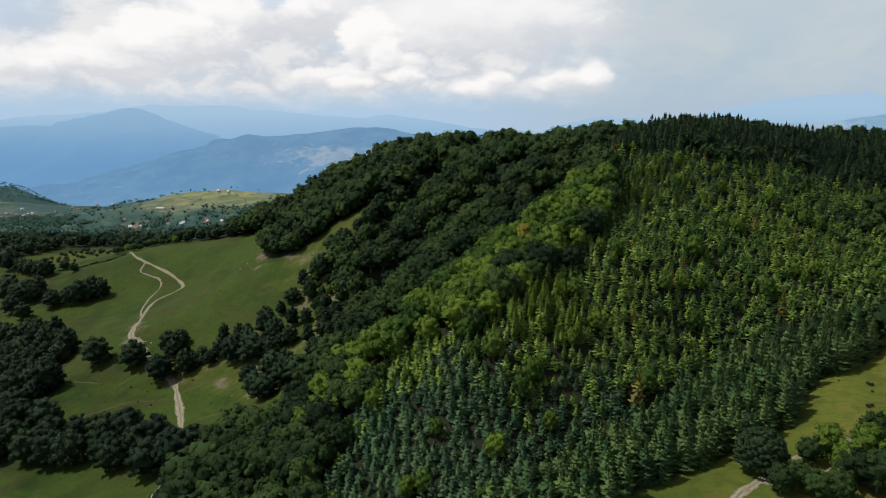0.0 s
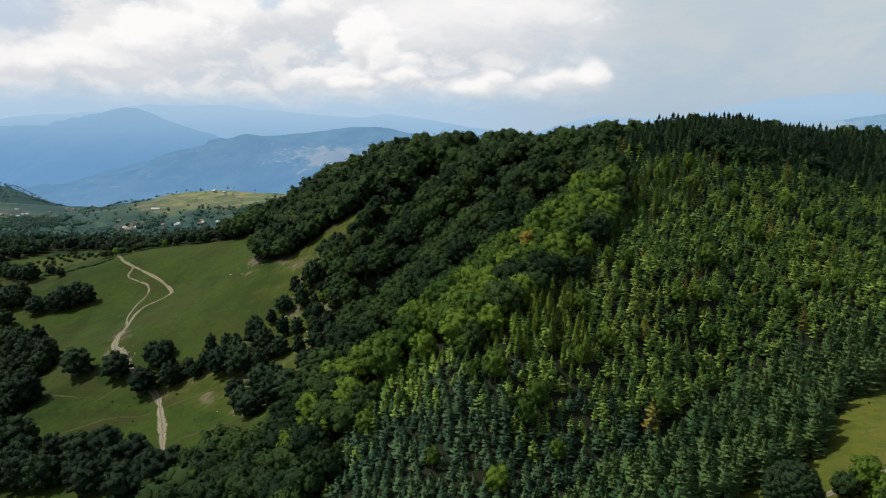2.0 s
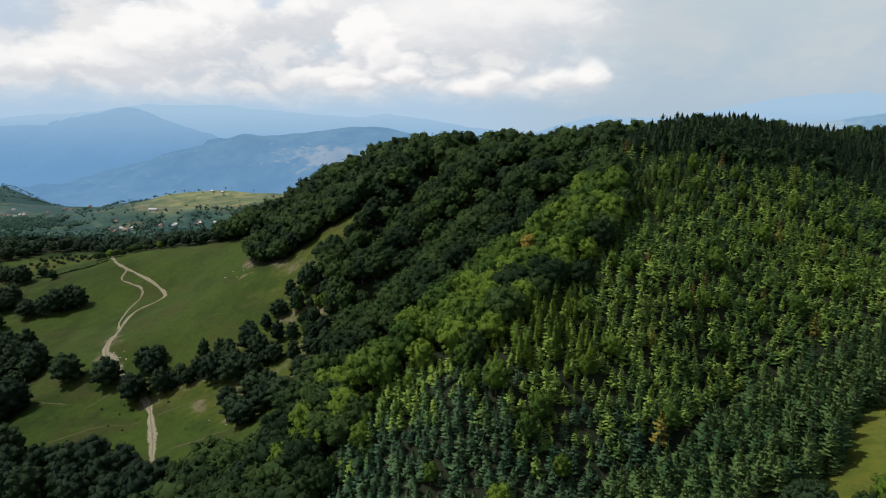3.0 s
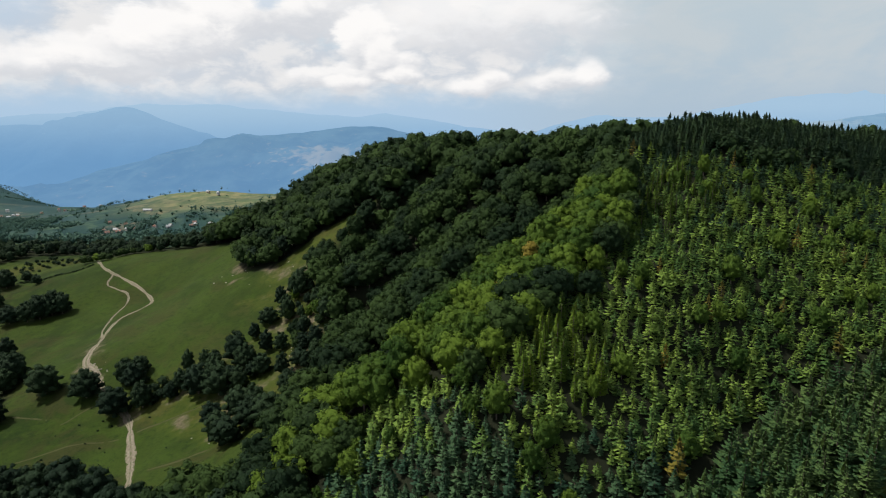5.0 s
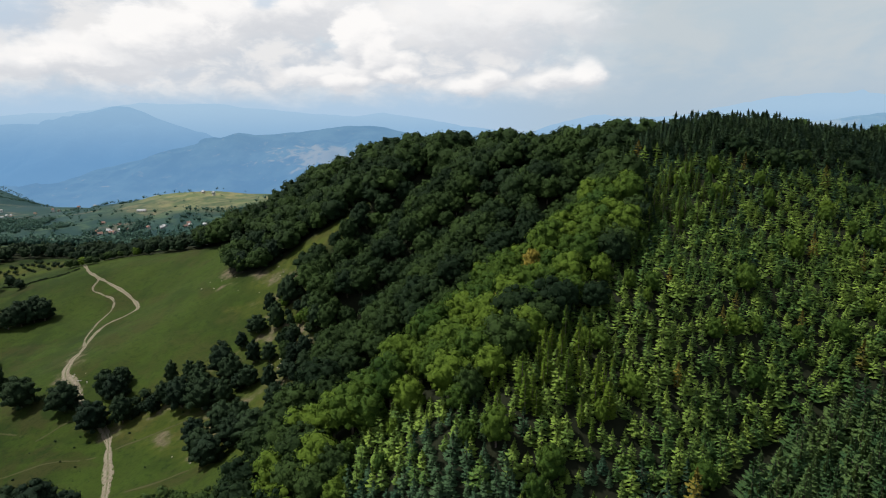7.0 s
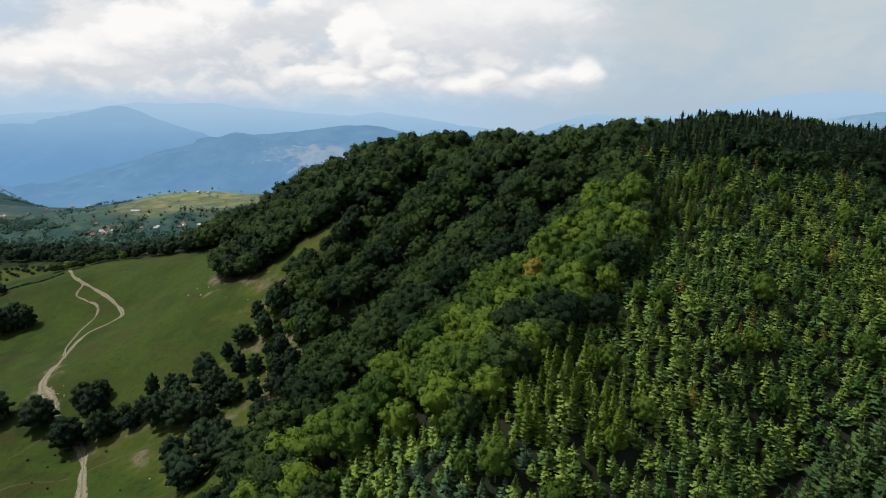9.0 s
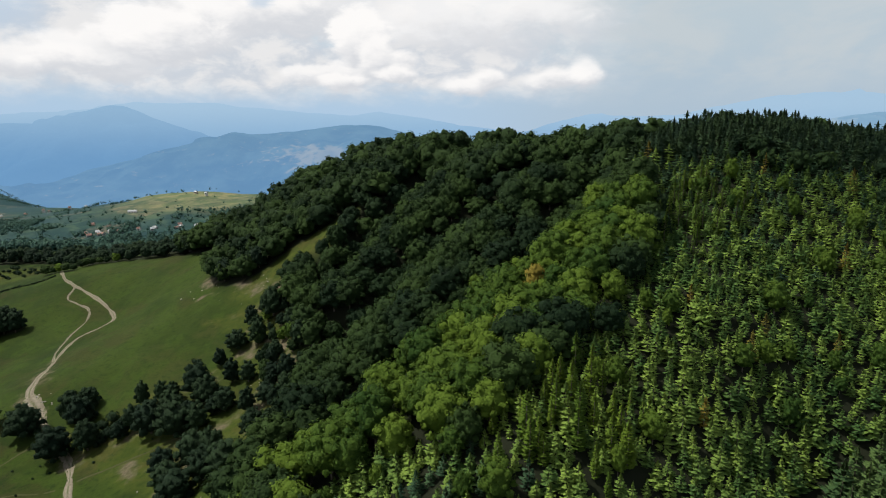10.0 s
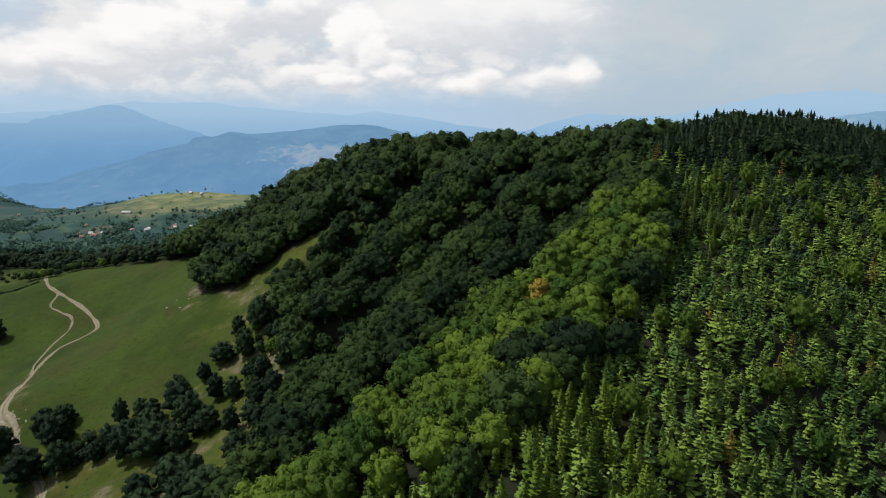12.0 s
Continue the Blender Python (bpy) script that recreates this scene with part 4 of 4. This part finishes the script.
BANK = [(-49.3, 239.3, 1.08, 0.78), (-52.8, 243, 0.75, 0.66), (-56.6, 239.8, 0.78, 0.68), (-52, 229.9, 0.98, 0.68), (-59, 230.7, 0.64, 1.25), (-61.7, 223.1, 0.6, 0.78), (-54.8, 212.3, 0.8, 0.68), (-49.3, 209.8, 0.66, 0.8), (-43.6, 217.2, 0.5, 0.95),
        (-41.2, 205.3, 0.5, 1.25), (-45.3, 194.8, 0.74, 0.68), (-40.9, 186.5, 0.6, 0.93), (-40.5, 195.5, 0.57, 1.05), (-36.3, 184.4, 0.52, 1.1), (-34.2, 192.1, 0.76, 0.82), (-36.1, 216.8, 0.8, 0.8), (-46.5, 253, 0.7, 0.9), (-44.5, 246, 0.75, 0.9), (-37, 204, 0.7, 0.85), (-39, 224, 0.75, 0.85)]
FOOT = [(-61.2, 180.2, 0.7, 1.08), (-53.1, 168, 0.78, 1.2), (-53.6, 179.9, 0.98, 0.93), (-49.2, 179.8, 0.88, 0.8), (-43.5, 172, 0.8, 1.3), (-57.5, 173.5, 0.78, 1.0), (-48.5, 173, 0.85, 1.05), (-41.4, 185.4, 0.65, 1.05), (-36.3, 180.4, 0.48, 1.1), (-31.5, 174, 0.6, 0.8),
        (-32, 166, 0.5, 1.1), (-38.5, 143.9, 0.57, 1.0), (-47.5, 134.9, 0.75, 0.98), (-41.6, 131.9, 0.72, 1.1), (-28.5, 178, 0.7, 0.9)]
LOW_TREES = [(-107.4, 152, 1.04, 1.0), (-101.2, 150.7, 1.02, 1.0), (-120.5, 170.7, 1.1, 1.04), (-96.7, 159.2, 1.0, 1.12), (-86.5, 145.7, 0.92, 1.04), (-89.8, 159.9, 1.05, 1.12), (-74.5, 139.8, 1.0, 1.12), (-78.9, 153.7, 1.0, 1.06), (-66.9, 138.9, 1.15, 0.92), (-64.9, 145.1, 0.87, 1.04),
             (-58.9, 132.9, 0.89, 1.06), (-54.7, 135.3, 0.75, 1.3), (-54.4, 127, 0.72, 1.25), (-46.5, 125.2, 0.76, 1.2), (-92.5, 152, 0.9, 1.1), (-83, 151, 0.95, 1.0), (-112.5, 160, 1.0, 1.0), (-105, 162, 0.9, 1.0), (-72, 147.5, 0.85, 1.05), (-115, 154, 1.0, 1.0), (-62, 126, 0.85, 1.0), (-124, 160, 1.0, 1.0)]
UPPER = [(-86, 303, 0.7, 0.9), (-91, 314, 0.75, 0.9), (-98, 330, 0.7, 0.9), (-104, 338, 0.65, 0.9), (-77.5, 277, 0.9, 0.9), (-70, 275.5, 0.85, 0.9), (-64, 277, 0.9, 0.9)]
GROVE_TREES = [(-188.4, 283.7, 0.86, 1.3), (-180.7, 284, 1.0, 0.9), (-175.9, 285.2, 1.18, 0.95), (-171.7, 287.5, 1.18, 0.95), (-167.2, 287.7, 1.05, 0.92), (-178, 289, 1.05, 1.0), (-172.5, 291, 1.05, 1.0), (-249.6, 341, 1.0, 0.75), (-241.5, 338.9, 0.85, 0.93), (-230, 330.9, 0.95, 0.9),
               (-216.9, 324, 1.05, 1.0), (-222, 327, 0.9, 1.0), (-236, 335, 0.85, 1.0), (-212.2, 333.2, 0.58, 1.1), (-201, 323.4, 0.55, 1.0), (-219.5, 298.3, 1.1, 1.0), (-207.9, 292.4, 1.15, 1.08), (-206.2, 299.8, 1.0, 1.0), (-204, 292.1, 0.9, 1.1), (-206.9, 280.8, 0.88, 1.1), (-197.2, 274.1, 0.85, 1.05), (-213, 294, 1.0, 1.0)]
CORNER = [(62.9, 95.6, 0.54, 1.2), (66.8, 96.8, 0.76, 1.1), (54.1, 88, 0.6, 1.1), (57.4, 89, 0.56, 1.1), (66.2, 90.5, 0.78, 1.1), (71.3, 93.5, 0.9, 1.1), (66.4, 88.6, 0.78, 1.2), (68.4, 86.6, 0.85, 1.1), (59, 86.6, 0.52, 1.3), (75, 97, 0.8, 1.1), (79, 98.5, 0.8, 1.1),
          (73, 89, 0.9, 1.1), (78, 93, 0.9, 1.1), (62, 85.5, 0.62, 1.1), (72, 84, 0.9, 1.1), (83.5, 98, 0.85, 1.1)]


def plant_pasture():
    g = np.random.RandomState(8)
    for row in (BY_TRACK, CLUMP, BANK, FOOT, LOW_TREES, UPPER, GROVE_TREES):
        for x, y, s, wide in row:
            pasture_tree.plant(x, y, s, g.uniform(0, 6.28), g.randint(5), wide)
    # young growth of the bank
    x, y = blue_noise([(-33, 170), (-40, 186), (-44, 205), (-52, 226), (-52, 240), (-46, 250), (-42, 246), (-39, 228), (-30, 194)], 4.4, 99)
    for i in range(len(x)):
        kind = (pasture_tree, beech, sunlit_broadleaf)[int(g.choice(3, p=(0.5, 0.3, 0.2)))]
        kind.plant(x[i], y[i], g.uniform(0.28, 0.72), g.uniform(0, 6.28), g.randint(5), g.uniform(0.65, 0.95))
    for x, y, s, wide in CORNER:
        (beech if g.uniform() < 0.6 else sunlit_broadleaf).plant(x, y, s, g.uniform(0, 6.28), g.randint(5), wide * 0.8)
    # low green bushes where the track leaves the pasture
    for x, y in spline([(-188, 344), (-178, 343), (-168, 349), (-158, 350)], 2.6):
        (sunlit_broadleaf if g.uniform() < 0.4 else beech).plant(x + g.normal(0, 0.8), y + g.normal(0, 0.8), g.uniform(0.36, 0.60), g.uniform(0, 6.28), g.randint(5), 1.2)
    dome_tree.plant(54.3, 94.8, 0.98, 0.4, 0)
    for poly, gap in ((LOW_WOOD, 7.4), (LOW_ROW, 6.8)):
        x, y = blue_noise(poly, gap, int(gap * 100))
        for i in range(len(x)):
            pasture_tree.plant(x[i], y[i], g.uniform(0.75, 1.1), g.uniform(0, 6.28), g.randint(5), g.uniform(0.85, 1.05))
    for name, label, poly, gap in (("west_wood", "dark green broadleaf wood beside the pasture", WEST_WOOD, 7.0), ("crest_wood", "belt of dark green trees along the pasture's far edge", FAR_ROW, 6.6)):
        x, y = blue_noise(poly, gap, int(gap * 77))
        pasture_tree.stand(name, label, x, y, g.uniform(0.5, 0.95, len(x)), 17)


plant_pasture()


def plant_valley():
    """Woods, hedges and single trees of the valley beyond."""
    g = np.random.RandomState(21)
    n = 34000
    y = 440 + 1150 * g.uniform(0, 1, n) ** 1.2
    x = y * g.uniform(-0.80, -0.12, n)
    patch = woodland(x, y)
    hill = np.hypot((x + 370) / 200, (y - 1110) / 150) < 0.95
    keep = ((patch > 0.5) & ~hill) | (g.uniform(size=n) < np.where(hill, 0.02, 0.07)) | ((y > 560) & (y < 800) & (x > -520) & (patch > -0.3))
    cap = np.hypot((x + 1120) / 230, (y - 1540) / 230) < 1.0
    keep &= (y < 1230) | cap & ~((y > 950) & (g.uniform(size=n) < 0.35))
    x, y = x[keep][:5600], y[keep][:5600]
    far_tree.stand("valley_wood", "green woods and hedges of the valley with a bluish haze tint", x, y, g.uniform(0.34, 0.80, len(x)) * (1 - 0.4 * smooth(y, 850, 1200)), 22)


plant_valley()


# ---- houses of the valley ----
def plaster(name, a, b):
    m, k = material(name)
    n = k.noise(k.add("ShaderNodeTexCoord").outputs["Object"], 0.8, 5.0)
    k.add("ShaderNodeOutputMaterial", {0: finish(k, k.mix(n, a, b), 0.85).outputs[0]})
    return m


WHITE = plaster("white plaster", (0.38, 0.38, 0.37), (0.55, 0.54, 0.52))
CREAM = plaster("cream plaster", (0.36, 0.30, 0.22), (0.46, 0.40, 0.30))
TILE = plaster("red roof tiles", (0.17, 0.10, 0.085), (0.25, 0.15, 0.125))
SHEET = plaster("grey roof sheet", (0.30, 0.31, 0.33), (0.45, 0.46, 0.48))
GLASS = plaster("dark window glass", (0.03, 0.04, 0.05), (0.06, 0.07, 0.08))


def box(bm, x0, y0, z0, x1, y1, z1):
    m = Matrix.Translation(((x0 + x1) / 2, (y0 + y1) / 2, (z0 + z1) / 2)) @ Matrix.Diagonal((x1 - x0, y1 - y0, z1 - z0, 1))
    bmesh.ops.create_cube(bm, size=1.0, matrix=m)


def part(name, bm, mat, parent, label=""):
    me = bpy.data.meshes.new(name)
    bm.to_mesh(me)
    bm.free()
    me.materials.append(mat)
    ob = new(name, me)
    ob.parent = parent
    return tagged(ob, label)


def house(x, y, w, d, h, turn, wall, roof, label):
    root = tagged(new("house"), label, "house", "houses of the valley")
    root.matrix_world = Matrix.Translation((x, y, at(x, y))) @ Matrix.Rotation(turn, 4, "Z")
    bm = bmesh.new()
    box(bm, -w / 2, -d / 2, -2.5, w / 2, d / 2, h)
    for sx in (-1, 1):
        vs = [bm.verts.new(p) for p in ((sx * w / 2, -d / 2, h), (sx * w / 2, d / 2, h), (sx * w / 2, 0, h + d * 0.38))]
        bm.faces.new(vs)
    part("wall", bm, wall, root)
    bm = bmesh.new()
    e = 0.5
    for sy in (-1, 1):
        lo, hi = [], []
        for sx in (-1, 1):
            lo.append(Vector((sx * (w / 2 + e), sy * (d / 2 + e), h - e * 0.76)))
            hi.append(Vector((sx * (w / 2 + e), 0, h + d * 0.38 + 0.05)))
        up = Vector((0, 0, 0.22))
        q = [lo[0], lo[1], hi[1], hi[0]]
        a, b = [bm.verts.new(p) for p in q], [bm.verts.new(p + up) for p in q]
        for f in ((a[3], a[2], a[1], a[0]), (b[0], b[1], b[2], b[3])):
            bm.faces.new(f)
        for i in range(4):
            j = (i + 1) % 4
            bm.faces.new((a[i], a[j], b[j], b[i]))
    bmesh.ops.recalc_face_normals(bm, faces=bm.faces)
    tiles = part("roof", bm, roof, root)
    bm = bmesh.new()
    box(bm, w * 0.2, -0.4, h + d * 0.2, w * 0.2 + 0.7, 0.3, h + d * 0.38 + 1.0)
    part("chimney", bm, CREAM, tiles)
    for sx in (-0.28, 0.05, 0.3):
        bm = bmesh.new()
        box(bm, sx * w - 0.5, -d / 2 - 0.06, h - 2.0, sx * w + 0.5, -d / 2 + 0.02, h - 0.8)
        part("window", bm, GLASS, root)


def build_village():
    g = np.random.RandomState(31)
    spots = [(-425 + g.normal(0, 16), 842 + g.normal(0, 16), 0) for _ in range(9)] + [(-330 + g.normal(0, 10), 852 + g.normal(0, 9), 1) for _ in range(4)] + [(-375 + g.normal(0, 14), 846 + g.normal(0, 12), 0) for _ in range(3)]
    spots += [(-790 + 45 * i * 0.55 + g.normal(0, 10), 1235 + 9 * i * 0.5 + g.normal(0, 14), 2) for i in range(-4, 5)] + [(-850 + g.normal(0, 25), 1225 + g.normal(0, 22), 2) for _ in range(6)]
    spots += [(-404, 1096, 3), (-380, 1078, 3), (-455, 975, 4), (-478, 905, 3)]
    for x, y, kind in spots:
        red = g.uniform() < (0.55, 0.7, 0.7, 0.3, 0.0)[kind]
        wall = WHITE if g.uniform() < 0.65 else CREAM
        w = 13 if kind == 4 else g.uniform(3.8, 5.6)
        house(x, y, w, g.uniform(3.4, 4.4), g.uniform(1.9, 2.8), g.uniform(-0.6, 0.6), wall, TILE if red else SHEET,
              ("white" if wall == WHITE else "cream") + " plastered village house with a " + ("red tiled" if red else "grey sheet") + " gable roof")


build_village()


# ---- small growth of the pasture ----
def plant_shrubs():
    g = np.random.RandomState(41)
    # young trees on the olive field
    x, y = blue_noise([(-236, 352), (-214, 346), (-196, 350), (-200, 362), (-222, 376), (-238, 372)], 5.6, 77)
    for i in range(len(x)):
        shrub.plant(x[i], y[i], g.uniform(0.7, 1.5), g.uniform(0, 6.28), g.randint(3))
    hedge = spline([(-223, 327), (-213, 330), (-198, 328), (-187, 330.5), (-178, 334)], 0.7)
    for x, y in hedge:
        shrub.plant(x + g.normal(0, 0.3), y + g.normal(0, 0.3), g.uniform(0.3, 0.65), g.uniform(0, 6.28), g.randint(3))
    for _ in range(34):
        x, y = g.uniform(78, 112), g.uniform(98, 134)
        if not inside(np.array([x]), np.array([y]), HILL_WOOD)[0] and edge_dist(np.array([x]), np.array([y]), GLADE_TRACK)[0] > 3:
            shrub.plant(x, y, g.uniform(0.2, 0.5), g.uniform(0, 6.28), g.randint(3))
    for _ in range(40):
        x, y = g.uniform(-112, -70), g.uniform(155, 205)
        if edge_dist(np.array([x]), np.array([y]), ROAD)[0] > 3:
            shrub.plant(x, y, g.uniform(0.12, 0.35), g.uniform(0, 6.28), g.randint(3))
    for x, y in ((-86, 199), (-84, 200.5), (-82, 201), (-81, 203), (-88, 204), (-86, 206)):
        shrub.plant(x, y, g.uniform(1.0, 1.9), g.uniform(0, 6.28), g.randint(3))


plant_shrubs()


def stone_material():
    m, k = material("pale stone")
    n = k.noise(k.add("ShaderNodeTexCoord").outputs["Object"], 2.0, 5.0)
    k.add("ShaderNodeOutputMaterial", {0: finish(k, k.mix(n, (0.15, 0.14, 0.12), (0.30, 0.28, 0.24)), 0.9, n).outputs[0]})
    return m


STONE = stone_material()


def scatter_stones():
    """Pale stones that lie about the banks and the track's cutting; one cluster stands in for sheep."""
    g = np.random.RandomState(43)
    shapes = []
    for _ in range(4):
        bm = bmesh.new()
        bmesh.ops.create_icosphere(bm, subdivisions=1, radius=0.5)
        for v in bm.verts:
            v.co *= g.uniform(0.75, 1.2)
            v.co.z *= 0.6
        me = bpy.data.meshes.new("stone")
        bm.to_mesh(me)
        bm.free()
        me.materials.append(STONE)
        shapes.append(me)
    # the eight around (-86, 276) are put in place of a flock of sheep
    for cx, cy, spread, n in ((-116, 219, 2.6, 18), (-86, 276, 4.0, 8), (-46, 180, 6.0, 22), (-42, 205, 6.0, 16), (62, 96, 5.0, 10), (-60, 264, 6.0, 10)):
        for _ in range(n):
            x, y = g.normal(cx, spread), g.normal(cy, spread)
            r = g.uniform(0.3, 0.8)
            ob = tagged(new("stone", shapes[g.randint(4)]), "pale rough stone lying on worn pasture earth, in one cluster standing in for sheep", "stone", "stones of the pasture")
            ob.matrix_world = Matrix.LocRotScale((x, y, at(x, y) + 0.1 * r), Euler((0, 0, g.uniform(0, 6.28))), (r, r, r))


scatter_stones()
